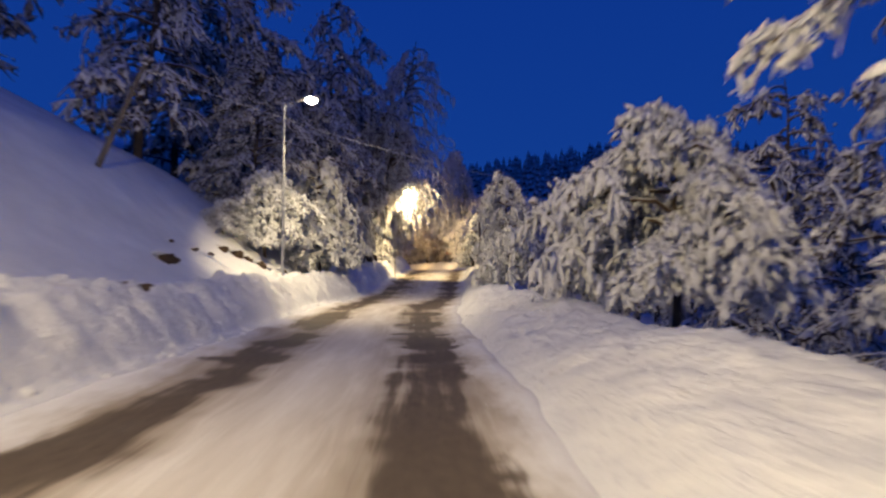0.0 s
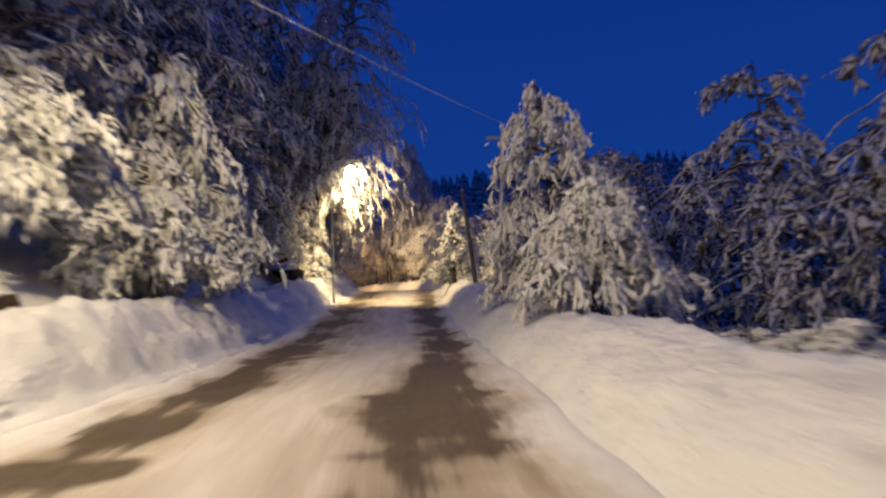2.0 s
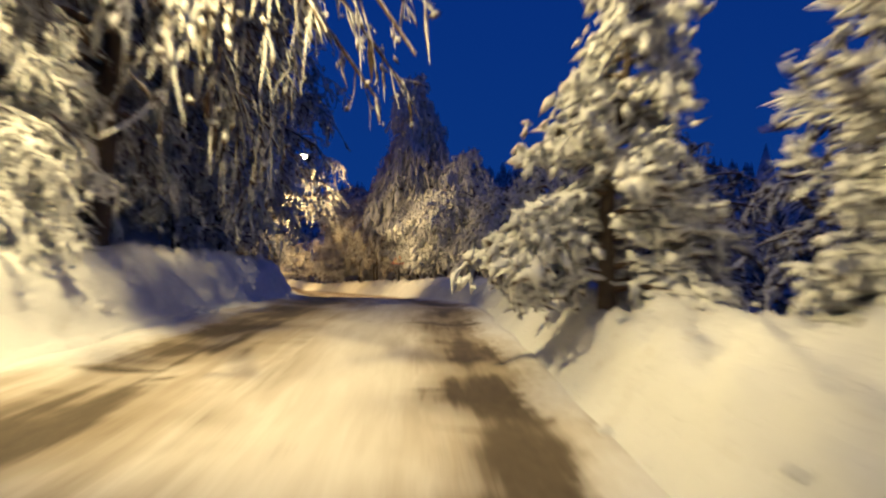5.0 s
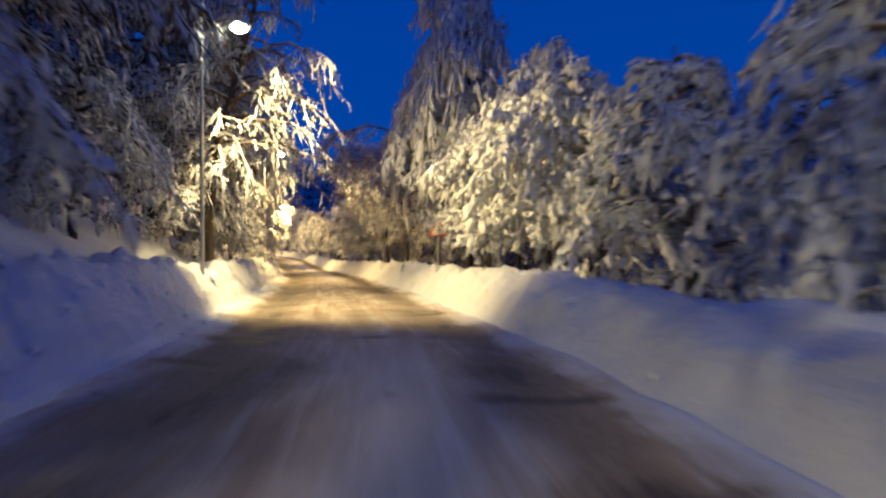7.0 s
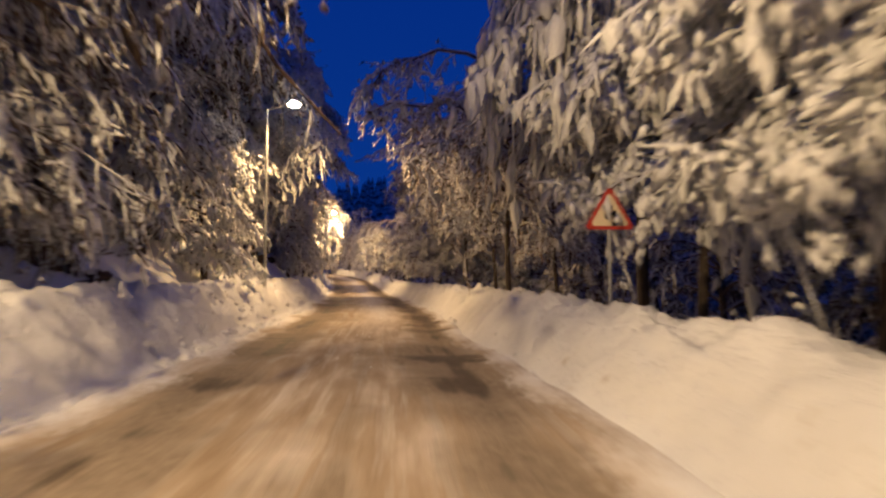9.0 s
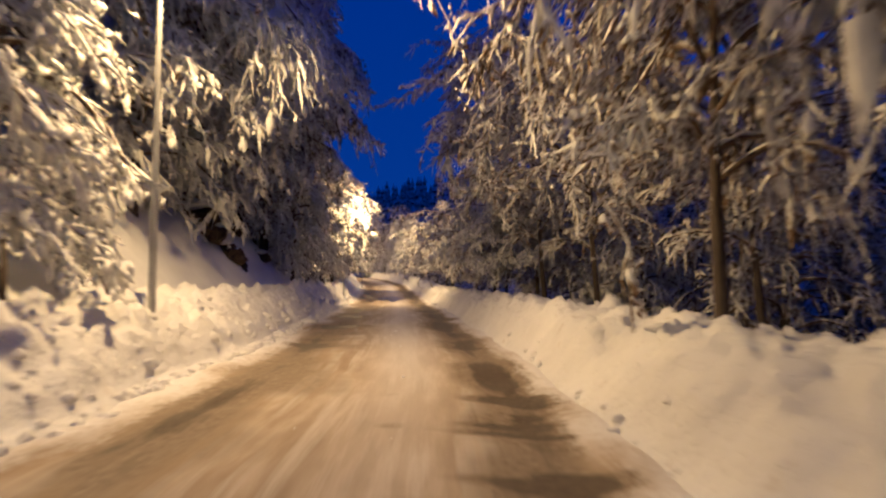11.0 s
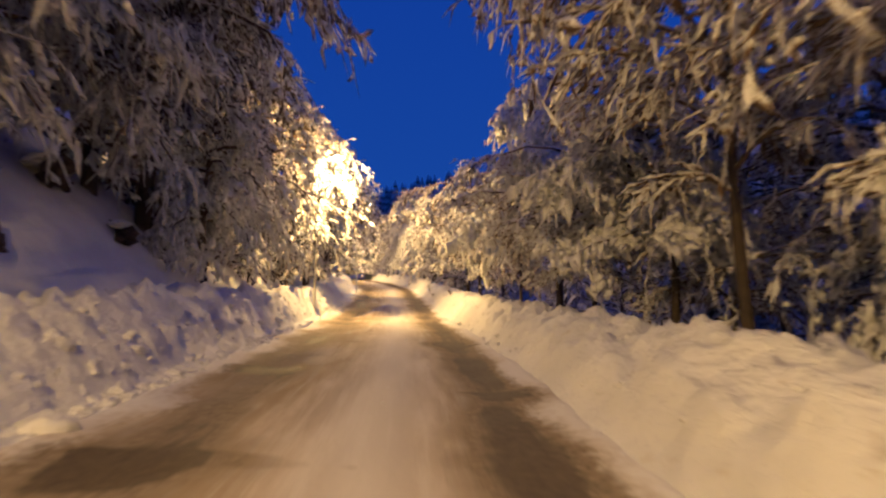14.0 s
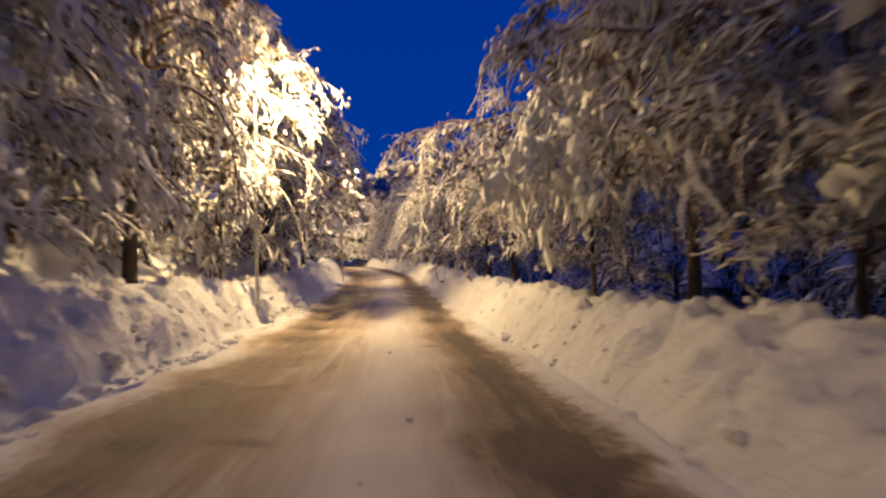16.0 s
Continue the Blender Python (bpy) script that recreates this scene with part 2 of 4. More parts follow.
def profile(u, y):
    """Height over the road's level at u metres right of its middle."""
    left, right = -u - HALF, u - HALF
    top_l, top_r = 1.12 + 0.14 * waves(u * 0, y, 9.0, 3), 0.84 - 0.22 * (1 - step(24, 36, y)) - 0.3 * np.exp(-((y - 54.5) / 4.0) ** 2) + 0.12 * waves(u * 0, y, 8.0, 4)
    foot = toe_left(y) - HALF
    lip = foot + 0.42 + 0.07 * waves(u * 0, y, 2.3, 6)
    zl = 0.08 * step(foot, foot + 0.3, left) + 0.18 * step(lip, lip + 0.10, left) + (top_l - 0.26) * step(foot + 0.3, 1.95, left) - 0.22 * step(2.2, 3.2, left)
    cut = step(90, 97, y) * (1 - step(109, 114, y))
    d = np.maximum(left - 3.0, 0)
    steep = 0.62 + 0.33 * step(66, 84, y) + 0.25 * cut * (1 - step(2.0, 5.0, d))
    zl = zl + 22 * (1 - np.exp(-steep * d / 22)) + 0.35 * np.clip(d - 2.2, 0, 4.5) * (1 - step(26, 36, y))
    foot = toe_right(y) - HALF
    zr = top_r * (0.45 * step(foot, foot + 0.65, right) + 0.55 * step(foot + 0.2, 1.75, right))
    d = np.maximum(right - 2.2, 0)
    zr = zr - 7 * (1 - np.exp(-0.42 * d / 7))
    return np.where(u < 0, zl, zr)


def ground_z(x, y):
    x, y = np.asarray(x, float), np.asarray(y, float)
    u = x - mid(y)
    off = step(6, 20, np.abs(u))
    z = rise(np.minimum(y, 230)) + profile(u, y) + 0.35 * off * waves(x, y, 14.0, 5)
    return z + 46 * step(150, 420, y) * step(12, 60, np.abs(u)) + 30 * step(50, 260, u) * step(-200, 120, y)


def sheet(name, ys, us, zf, mat, uv=False):
    """A grid over the lines ys along the road and us across it."""
    U, Y = np.meshgrid(us, ys)
    X = U + mid(Y)
    Z = zf(U, X, Y)
    nu, ny = len(us), len(ys)
    i = np.arange(nu * ny).reshape(ny, nu)
    f = np.stack([i[:-1, :-1], i[:-1, 1:], i[1:, 1:], i[1:, :-1]], -1).reshape(-1, 4)
    me = bpy.data.meshes.new(name)
    fill(me, np.stack([X, Y, Z], -1).reshape(-1, 3), f)
    if uv:
        layer = me.uv_layers.new(name="UVMap")
        flat = np.stack([U, Y], -1).reshape(-1, 2)[f.reshape(-1)]
        layer.data.foreach_set("uv", flat.astype(np.float32).reshape(-1))
    me.materials.append(mat)
    return new(name, me)


def fill(me, verts, faces, smooth=True):
    """Puts arrays of vertices and equal-sided faces into a mesh."""
    verts, faces = np.asarray(verts, np.float32), np.asarray(faces, np.int32)
    k = faces.shape[1]
    me.vertices.add(len(verts))
    me.vertices.foreach_set("co", verts.reshape(-1))
    me.loops.add(faces.size)
    me.loops.foreach_set("vertex_index", faces.reshape(-1))
    me.polygons.add(len(faces))
    me.polygons.foreach_set("loop_start", np.arange(0, faces.size, k, dtype=np.int32))
    me.polygons.foreach_set("use_smooth", np.full(len(faces), smooth))
    me.update(calc_edges=True)
    me.validate()


def spaced(*runs):
    return np.unique(np.concatenate([np.arange(a, b, s) for a, b, s in runs]))


def lumps(x, y, seed):
    return 0.5 * waves(x, y, 1.3, seed) + 0.35 * waves(x, y, 0.55, seed + 1) + 0.2 * waves(x, y, 0.27, seed + 2)


YS = spaced((-400, -30, 12), (-30, 150, 0.9), (150, 260, 3), (260, 1500, 40))
US = spaced((-900, -60, 30), (-60, -16, 2.0), (-16, 14, 0.5), (14, 60, 2.0), (60, 900, 30))
ground = sheet("ground", YS, US, lambda U, X, Y: ground_z(X, Y) - 0.25 * (1 - step(4.3, 5.2, np.abs(U))), M_GROUND)
tagged(ground, "smooth fresh snow on a hillside beside the road", "snow", kind="structure")

YR = spaced((-40, 135, 0.25), (135, 230, 1.0))
UR = np.linspace(-3.3, 3.2, 53)


def road_z(U, X, Y):
    ruts = -0.035 * np.exp(-((U - track_right(Y)) / 0.4) ** 2) - 0.035 * np.exp(-((U - track_left(Y)) / 0.45) ** 2)
    past = np.where(U < 0, -U - toe_left(Y), U - toe_right(Y))
    return rise(Y) + ruts + 0.02 * waves(X, Y, 1.6, 11) + 0.02 * waves(X, Y, 5.0, 12) + 0.05 * step(-0.4, 0.05, past) - 0.3 * step(0.15, 0.45, past)


def track_right(y):
    """Where the wheel track in the lane that is driven lies, right of the middle."""
    return 0.98 + 0.85 * step(20, 33, y) + 0.12 * waves(y * 0, y, 13.0, 35)


def track_left(y):
    return -1.72 + 0.14 * waves(y * 0, y, 15.0, 36)


road = sheet("road", YR, UR, road_z, M_ROAD, uv=True)
_U, _Y = np.meshgrid(UR, YR)
for _name, _value in (("right_track", _U - track_right(_Y)), ("left_track", _U - track_left(_Y)), ("verge", np.where(_U < 0, -_U - toe_left(_Y), _U - toe_right(_Y)))):
    road.data.attributes.new(_name, "FLOAT", "POINT").data.foreach_set("value", _value.astype(np.float32).ravel())
tagged(road, "narrow road of packed snow with brown slushy wheel tracks", "road", kind="structure")

YB = spaced((-6, 126, 0.14), (-30, -6, 0.6), (126, 200, 0.6))


def crumble(X, Y, scale, octaves, seed):
    """Fractal roughness of broken snow, point by point."""
    flat = [noise.fractal(Vector((x * scale, y * scale, seed)), 0.75, 2.1, octaves) for x, y in zip(X.ravel(), Y.ravel())]
    return np.array(flat).reshape(X.shape)


def bank_z(side):
    def z(U, X, Y):
        a = np.abs(U)
        body = rise(Y) + profile(U, Y)
        toe = toe_right(Y) if side else toe_left(Y)
        rough = step(toe + 0.1, toe + 0.75, a) * (1 - step(4.7, 5.4, a))
        if side:
            rough = rough * (0.45 + 0.55 * step(62, 74, Y) + 0.5 * step(34, 40, Y) * (1 - step(58, 64, Y)))
        else:
            rough = rough * (1.0 + 0.35 * step(78, 90, Y))
        out = body + rough * (0.17 * crumble(X, Y, 1.3, 4, 3.0 + side) + 0.24 * np.abs(crumble(X, Y, 2.4, 3, 9.0 + side))) + 0.06 * rough * lumps(X, Y, 20 + side)
        return out - 0.16 * (1 - step(toe - 0.1, toe + 0.16, a)) - 0.35 * step(4.9, 5.5, a)
    return z


bank_l = sheet("snow_bank_left", YB, np.linspace(-5.5, -2.3, 42), bank_z(0), M_BANK)
bank_r = sheet("snow_bank_right", YB, np.linspace(1.6, 5.5, 48), bank_z(3), M_BANK_DIRTY)
for b in (bank_l, bank_r):
    tagged(b, "ploughed snow bank with lumpy crest along the road", "snow bank", kind="structure")


# ---- builders ----
def part(name, bm, mat, parent=None, label=""):
    me = bpy.data.meshes.new(name)
    bm.to_mesh(me)
    bm.free()
    me.materials.append(mat)
    ob = new(name, me)
    ob.parent = parent
    return tagged(ob, label)


def array_part(name, verts, faces, mat, parent=None, label=""):
    me = bpy.data.meshes.new(name)
    fill(me, verts, faces)
    me.materials.append(mat)
    ob = new(name, me)
    ob.parent = parent
    return tagged(ob, label)


def thing(name, at, label, category, group="", turn=0.0):
    ob = new(name)
    ob.empty_display_size = 0.2
    ob.matrix_basis = at if isinstance(at, Matrix) else pose(*at, 0, 0, turn)
    return tagged(ob, label, category, group)


def tubes(paths, radii, sides, twist=0.0):
    """Closed tapered tubes along many paths at once: paths (n, k, 3), radii (n, k). Returns vertices and quads."""
    n, k, _ = paths.shape
    t = np.gradient(paths, axis=1)
    t /= np.linalg.norm(t, axis=2, keepdims=True) + 1e-9
    ref = np.where(np.abs(t[..., 2:3]) > 0.9, np.array([1.0, 0, 0]), np.array([0, 0, 1.0]))
    a = np.cross(t, ref)
    a /= np.linalg.norm(a, axis=2, keepdims=True) + 1e-9
    b = np.cross(t, a)
    ang = np.arange(sides) * 2 * np.pi / sides + twist
    ring = a[:, :, None] * np.cos(ang)[:, None] + b[:, :, None] * np.sin(ang)[:, None]
    v = (paths[:, :, None] + ring * radii[:, :, None, None]).reshape(-1, 3)
    i = np.arange(n * k * sides).reshape(n, k, sides)
    j = np.roll(i, -1, axis=2)
    f = np.stack([i[:, :-1], i[:, 1:], j[:, 1:], j[:, :-1]], -1).reshape(-1, 4)
    return v, f


def arcs(start, out, length, lift, drop, k, rs, wobble=0.05):
    """Arched branch paths: they leave start along out, lift and then hang down."""
    p = np.linspace(0, 1, k)[None, :, None]
    L = length[:, None, None]
    path = start[:, None] + out[:, None] * L * p
    path[..., 2] += (L * (lift[:, None, None] * p - drop[:, None, None] * p * p))[..., 0]
    return path + rs.normal(0, 1, path.shape) * L * wobble * p


def unit(v):
    return v / (np.linalg.norm(v, axis=-1, keepdims=True) + 1e-9)


def pick(paths, idx, p):
    """The points at share p along the paths idx, and the direction there."""
    k = paths.shape[1]
    q = np.clip(p * (k - 1), 0, k - 1.001)
    i = q.astype(int)
    w = (q - i)[:, None]
    a, b = paths[idx, i], paths[idx, i + 1]
    return a * (1 - w) + b * w, unit(b - a)


def nuggets(at, way, length, rad, rs):
    """Small irregular lumps of snow, three-sided and pointed at both ends. Returns vertices and triangles."""
    n = len(at)
    ref = unit(rs.normal(0, 1, (n, 3)))
    a = unit(np.cross(way, ref))
    b = np.cross(way, a)
    v = np.empty((n, 5, 3))
    v[:, 0] = at - way * length[:, None] * rs.uniform(0.3, 0.55, (n, 1))
    v[:, 4] = at + way * length[:, None] * rs.uniform(0.35, 0.7, (n, 1))
    for k in range(3):
        w = 2.094 * k
        v[:, 1 + k] = at + (a * math.cos(w) + b * math.sin(w)) * (rad * rs.uniform(0.65, 1.35, n))[:, None] + way * (length * rs.uniform(-0.2, 0.2, n))[:, None]
    f = np.array([[0, 2, 1], [0, 3, 2], [0, 1, 3], [4, 1, 2], [4, 2, 3], [4, 3, 1]])
    return v.reshape(-1, 3), (f[None] + 5 * np.arange(n)[:, None, None]).reshape(-1, 3)


def split(quads):
    return np.concatenate([quads[:, [0, 1, 2]], quads[:, [0, 2, 3]]])


def snowy_tree(name, seed, height, reach, label, category="tree", limbs=26, twigs=3000, twig=(0.2, 0.6), thick=(0.022, 0.055), drop=0.75, lift=0.55,
               toward=0.0, low=0.15, lean=0.0, trunk_r=0.12, crown=None, shape="dome", group="snowy trees", hang=0.8, loose=0.35, subs=9, clear=(9.0, 0.0), rings=3, clump=0.12, boughs=(), lumps_per=2.2, gap=None, back=None, floor=0.1):
    """A tree under wet snow: trunk, arched limbs, side branches and hanging twigs in their coats of snow. It reaches further to +x by toward,
    and keeps the space beneath a line free there: clear is how far out that line starts and how fast it climbs; gap: how far out, and to what share, it thins; back: the same for its far side."""
    rs = np.random.RandomState(seed)
    twigs, lumps_per, thick = int(twigs * 0.82), lumps_per * 0.9, (thick[0] * 1.08, thick[1] * 1.1)
    root = thing(name, (0, 0, 0), label, category, group)
    kt = 9
    tt = np.linspace(0, 1, kt)
    trunk = np.stack([lean * tt ** 1.7 + 0.04 * height * np.sin(tt * 5 + seed) * tt, 0.03 * height * np.sin(tt * 4 + 2 * seed) * tt, tt * height * 0.93 - 0.3], -1)[None]
    v, f = tubes(trunk, trunk_r * (1.05 - 0.95 * tt)[None], 8)
    array_part("trunk", v, f, M_BARK, root, "dark bark flecked with snow")

    def free(paths):
        """Which paths stay above the line that keeps the road free."""
        e = paths[:, -1]
        ok = e[:, 2] > np.where(e[:, 0] > clear[0], 1.0 + clear[1] * (e[:, 0] - clear[0]), floor)
        if gap:
            ok &= (e[:, 0] < gap[0]) | (rs.uniform(0, 1, len(e)) < gap[1])
        if back:
            ok &= (e[:, 0] > back[0] + rs.normal(0, 0.35, len(e))) | (rs.uniform(0, 1, len(e)) < back[1])
        return ok

    # limbs
    ph = low + (0.97 - low) * (np.arange(limbs) + rs.uniform(0, 1, limbs)) / limbs
    az = np.arange(limbs) * 2.399 + rs.normal(0, 0.35, limbs)
    base, _ = pick(trunk, np.zeros(limbs, int), ph)
    rel = (ph - low) / (1 - low)
    spread = {"dome": np.sqrt(np.clip(1.02 - rel ** 2, 0.04, 1)), "cone": 1.05 - 0.9 * rel, "vase": 0.45 + 0.7 * np.sin(rel * 2.6)}[shape]
    L = reach * spread * rs.uniform(0.72, 1.12, limbs) * (1 + toward * np.cos(az))
    out = np.stack([np.cos(az), np.sin(az), np.zeros(limbs)], -1)
    up = lift * rs.uniform(0.6, 1.3, limbs)
    dn = drop * rs.uniform(0.7, 1.25, limbs) + np.maximum(0, up - 0.2) * 0.3
    limb = arcs(base, out, L, up, dn, 6, rs, 0.03)
    e = limb[:, -1]
    ok = e[:, 2] > np.where(e[:, 0] > clear[0], 1.0 + clear[1] * (e[:, 0] - clear[0]), floor)
    limb, L = limb[ok], L[ok]
    for h0, tx, ty, tz in boughs:
        a, _ = pick(trunk, np.zeros(1, int), np.array([h0 / height]))
        to = np.array([tx, ty, tz]) - a[0]
        q = np.linspace(0, 1, 6)[:, None]
        bow = a + to * q + np.array([0, 0, 1.0]) * 0.22 * np.linalg.norm(to) * 4 * q * (1 - q) + rs.normal(0, 0.05, (6, 3)) * q
        limb, L = np.concatenate([limb, bow[None]]), np.append(L, 1.6 * np.linalg.norm(to))
    limbs = len(limb)
    r = trunk_r * 0.34 * (1.1 - np.linspace(0, 1, 6))[None] * (0.6 + 0.6 * (L / L.max()))[:, None]
    v, f = tubes(limb, r + 0.018, 4)
    array_part("branchwork", v, f, M_LIMB, root, "bent limbs flecked with snow")
    # side branches
    ns = limbs * subs
    li = rs.choice(limbs, ns, p=L / L.sum())
    s0, d0 = pick(limb, li, rs.uniform(0.2, 1.0, ns))
    side = unit(d0 * 0.7 + rs.normal(0, 0.6, (ns, 3)) * np.array([1, 1, 0.4]))
    Ls = np.minimum(L[li] * rs.uniform(0.2, 0.45, ns), 1.7)
    sub = arcs(s0, side, Ls, 0.15 * rs.uniform(0, 1, ns), drop * 0.8 * rs.uniform(0.4, 1.3, ns), 4, rs, 0.06)
    sub = sub[free(sub)]
    ns = len(sub)
    sr = np.array([0.8, 1.0, 0.9, 0.3])[None] * rs.uniform(0.5, 1.2, (ns, 4)) * thick[0] * 1.3
    v1, f1 = tubes(sub, sr, 3)
    # hanging twigs in snow, thick ones among them
    on_limb = rs.uniform(0, 1, twigs) < 0.22
    ta, da = pick(sub, rs.randint(0, ns, twigs), rs.uniform(0.05, 1.0, twigs))
    tb, db = pick(limb, rs.choice(limbs, twigs, p=L / L.sum()), rs.uniform(0.2, 1.0, twigs) ** 0.7)
    ts, td = np.where(on_limb[:, None], tb, ta), np.where(on_limb[:, None], db, da)
    aim = unit(td * (1.0 - 0.5 * hang) + rs.normal(0, loose, (twigs, 3)) + np.array([0, 0, -hang * 0.75]))
    fat = rs.uniform(0, 1, twigs) < clump
    Lt = rs.uniform(twig[0], twig[1], twigs) * np.where(fat, 0.75, 1.0)
    tp = arcs(ts, aim, Lt, np.zeros(twigs), 0.35 * hang * rs.uniform(0.2, 1.2, twigs), rings, rs, 0.10)
    prof = np.array([0.6, 1.0, 0.1]) if rings == 3 else np.array([0.55, 1.0, 0.8, 0.12])
    rt = prof[None] * rs.uniform(0.6, 1.35, (twigs, rings)) * (rs.uniform(thick[0], thick[1], twigs) * np.where(fat, 2.1, 1.0))[:, None]
    keep = free(tp)
    tp, rt = tp[keep], rt[keep]
    v2, f2 = tubes(tp, rt, 3, 0.4)
    # lumps of snow caught along the twigs and side branches
    nl = int(twigs * lumps_per)
    pa, wa = pick(tp, rs.randint(0, len(tp), nl), rs.uniform(0.1, 1.0, nl))
    pb, wb = pick(sub, rs.randint(0, ns, nl), rs.uniform(0.0, 1.0, nl))
    which = (rs.uniform(0, 1, nl) < 0.62)[:, None]
    at, way = np.where(which, pa, pb), np.where(which, wa, wb)
    at = at + rs.normal(0, 1, (nl, 3)) * thick[1] * np.array([1.6, 1.6, 0.8])
    way = unit(way + rs.normal(0, 0.55, (nl, 3)) - np.array([0, 0, 0.35 * hang]))
    big = rs.uniform(0, 1, nl)
    v3, f3 = nuggets(at, way, (0.10 + 0.24 * big ** 2) * thick[1] / 0.055, (0.55 + 0.75 * big ** 2) * thick[1], rs)
    verts = np.concatenate([v1, v2, v3])
    tris = np.concatenate([split(f1), split(f2) + len(v1), f3 + len(v1) + len(v2)])
    array_part("crown", verts, tris, crown or M_CROWN, root, "drooping twigs loaded with snow")
    return root


# ---- street furniture ----
def box(bm, size, at, bevel=0.0):
    r = bmesh.ops.create_cube(bm, size=1.0, matrix=Matrix.Translation(at) @ Matrix.Diagonal((*size, 1)))
    if bevel:
        e = list({e for v in r["verts"] for e in v.link_edges})
        bmesh.ops.bevel(bm, geom=e, offset=bevel, segments=2, affect="EDGES")


def rod(bm, a, b, r0, r1, seg=12):
    a, b = Vector(a), Vector(b)
    m = Matrix.Translation((a + b) / 2) @ (b - a).to_track_quat("Z", "Y").to_matrix().to_4x4()
    bmesh.ops.create_cone(bm, cap_ends=True, segments=seg, radius1=r0, radius2=r1, depth=(b - a).length, matrix=m)


def street_lamp(x, y, tone, share, ahead, side, spread):
    """Steel pole left of the road with a short arm towards it, and a lit head."""
    h = LAMP_H - (0.75 if 40 < y < 50 else 0.4 if 115 < y < 125 else 0.0)
    gx = x - 0.95
    gz = float(ground_z(gx, y))
    top = float(rise(y)) + h
    lamp = thing("street_lamp", (gx, y, gz), "slim galvanised street lamp with a glowing warm head in the snow", "street lamp", "street lamps")
    t = top - gz
    bm = bmesh.new()
    rod(bm, (0, 0, -0.6), (0, 0, t - 0.1), 0.06, 0.04, 14)
    part("pole", bm, M_STEEL, lamp)
    bm = bmesh.new()
    rod(bm, (0, 0, t - 0.14), (0.72, 0, t + 0.06), 0.026, 0.022, 10)
    part("arm", bm, M_STEEL, lamp)
    bm = bmesh.new()
    box(bm, (0.62, 0.24, 0.10), (0.98, 0, t + 0.10), 0.03)
    head = part("lamp_head", bm, M_STEEL, lamp)
    # lens made rounder and larger than the head, to take in its glare
    bm = bmesh.new()
    bmesh.ops.create_uvsphere(bm, u_segments=16, v_segments=8, radius=1.0, matrix=Matrix.Translation((0.98, 0, t + 0.045)) @ Matrix.Diagonal((0.22, 0.16, 0.12, 1)))
    part("lens", bm, M_LENS, head, "glowing warm white lens")
    bm = bmesh.new()
    bmesh.ops.create_uvsphere(bm, u_segments=12, v_segments=6, radius=1.0, matrix=Matrix.Translation((0.98, 0, t + 0.15)) @ Matrix.Diagonal((0.3, 0.13, 0.07, 1)))
    part("snow_cap", bm, M_GROUND, head, "cap of snow")
    light = bpy.data.lights.new("street_light", "SPOT" if spread else "POINT")
    light.energy, light.color, light.shadow_soft_size = LAMP_W * share, tone, 0.12
    if spread:
        light.spot_size, light.spot_blend = radians(spread), 0.45
    lo = new("street_light", light)
    lo.matrix_basis = pose(x + 0.03, y, top - 0.16, ahead, -side, 0)
    return lamp


for lamp_row in LAMPS:
    street_lamp(*lamp_row)


def power_pole():
    """White pole with a red foot, step brackets and an unlit lamp at the top."""
    x, y = 2.95, 37.05
    gz = float(ground_z(x, y))
    pole = thing("utility_pole", (x, y, gz), "white utility pole with red painted foot, leaning in the snow bank", "pole")
    lean = Vector((0.20, 0.0, 1.0))
    at = lambda z: (lean.x * z * 0.32, 0, z)
    bm = bmesh.new()
    rod(bm, at(-0.5), at(2.02), 0.095, 0.088, 16)
    part("red_foot", bm, M_RED, pole, "faded red paint")
    bm = bmesh.new()
    rod(bm, at(2.02), at(6.15), 0.088, 0.06, 16)
    part("shaft", bm, M_WHITE, pole, "frosted white paint")
    for i, z in enumerate((2.75, 3.55, 4.4)):
        bm = bmesh.new()
        s = 1 if i % 2 else -1
        rod(bm, at(z), Vector(at(z)) + Vector((0.2 * s, -0.05, 0.06)), 0.016, 0.012, 8)
        box(bm, (0.07, 0.06, 0.05), Vector(at(z)) + Vector((0.2 * s, -0.05, 0.08)), 0.01)
        part("bracket", bm, M_STEEL, pole, "snow-topped steel bracket")
    bm = bmesh.new()
    rod(bm, Vector(at(5.85)) + Vector((-0.1, 0, 0)), Vector(at(6.05)) + Vector((0.75, 0, 0.1)), 0.03, 0.025, 8)
    part("arm", bm, M_STEEL, pole)
    bm = bmesh.new()
    box(bm, (0.6, 0.2, 0.1), Vector(at(5.8)) + Vector((-0.32, 0, 0)), 0.03)
    part("lamp_head", bm, M_STEEL, pole, "unlit lamp head with snow on it")
    return pole


power_pole()


def wooden_pole(base, top, label):
    p = thing("wooden_pole", tuple(base), label, "pole", "wooden poles")
    d = Vector(top) - Vector(base)
    bm = bmesh.new()
    rod(bm, -0.12 * d, d, 0.11, 0.075, 12)
    part("shaft", bm, M_WOODPOLE, p)
    bm = bmesh.new()
    rod(bm, d * 0.955 + Vector((-0.18, 0, 0)), d * 0.955 + Vector((0.18, 0, 0)), 0.03, 0.03, 8)
    part("crosspiece", bm, M_WOODPOLE, p)
    bm = bmesh.new()
    bmesh.ops.create_uvsphere(bm, u_segments=10, v_segments=6, radius=0.09, matrix=Matrix.Translation(d * 1.005) @ Matrix.Diagonal((1, 1, 0.6, 1)))
    part("snow_cap", bm, M_GROUND, p)
    return p


wooden_pole((2.85, 42.0, float(ground_z(2.85, 42.0))), (2.62, 43.7, 6.0), "weathered wooden pole leaning away above the snow bank")
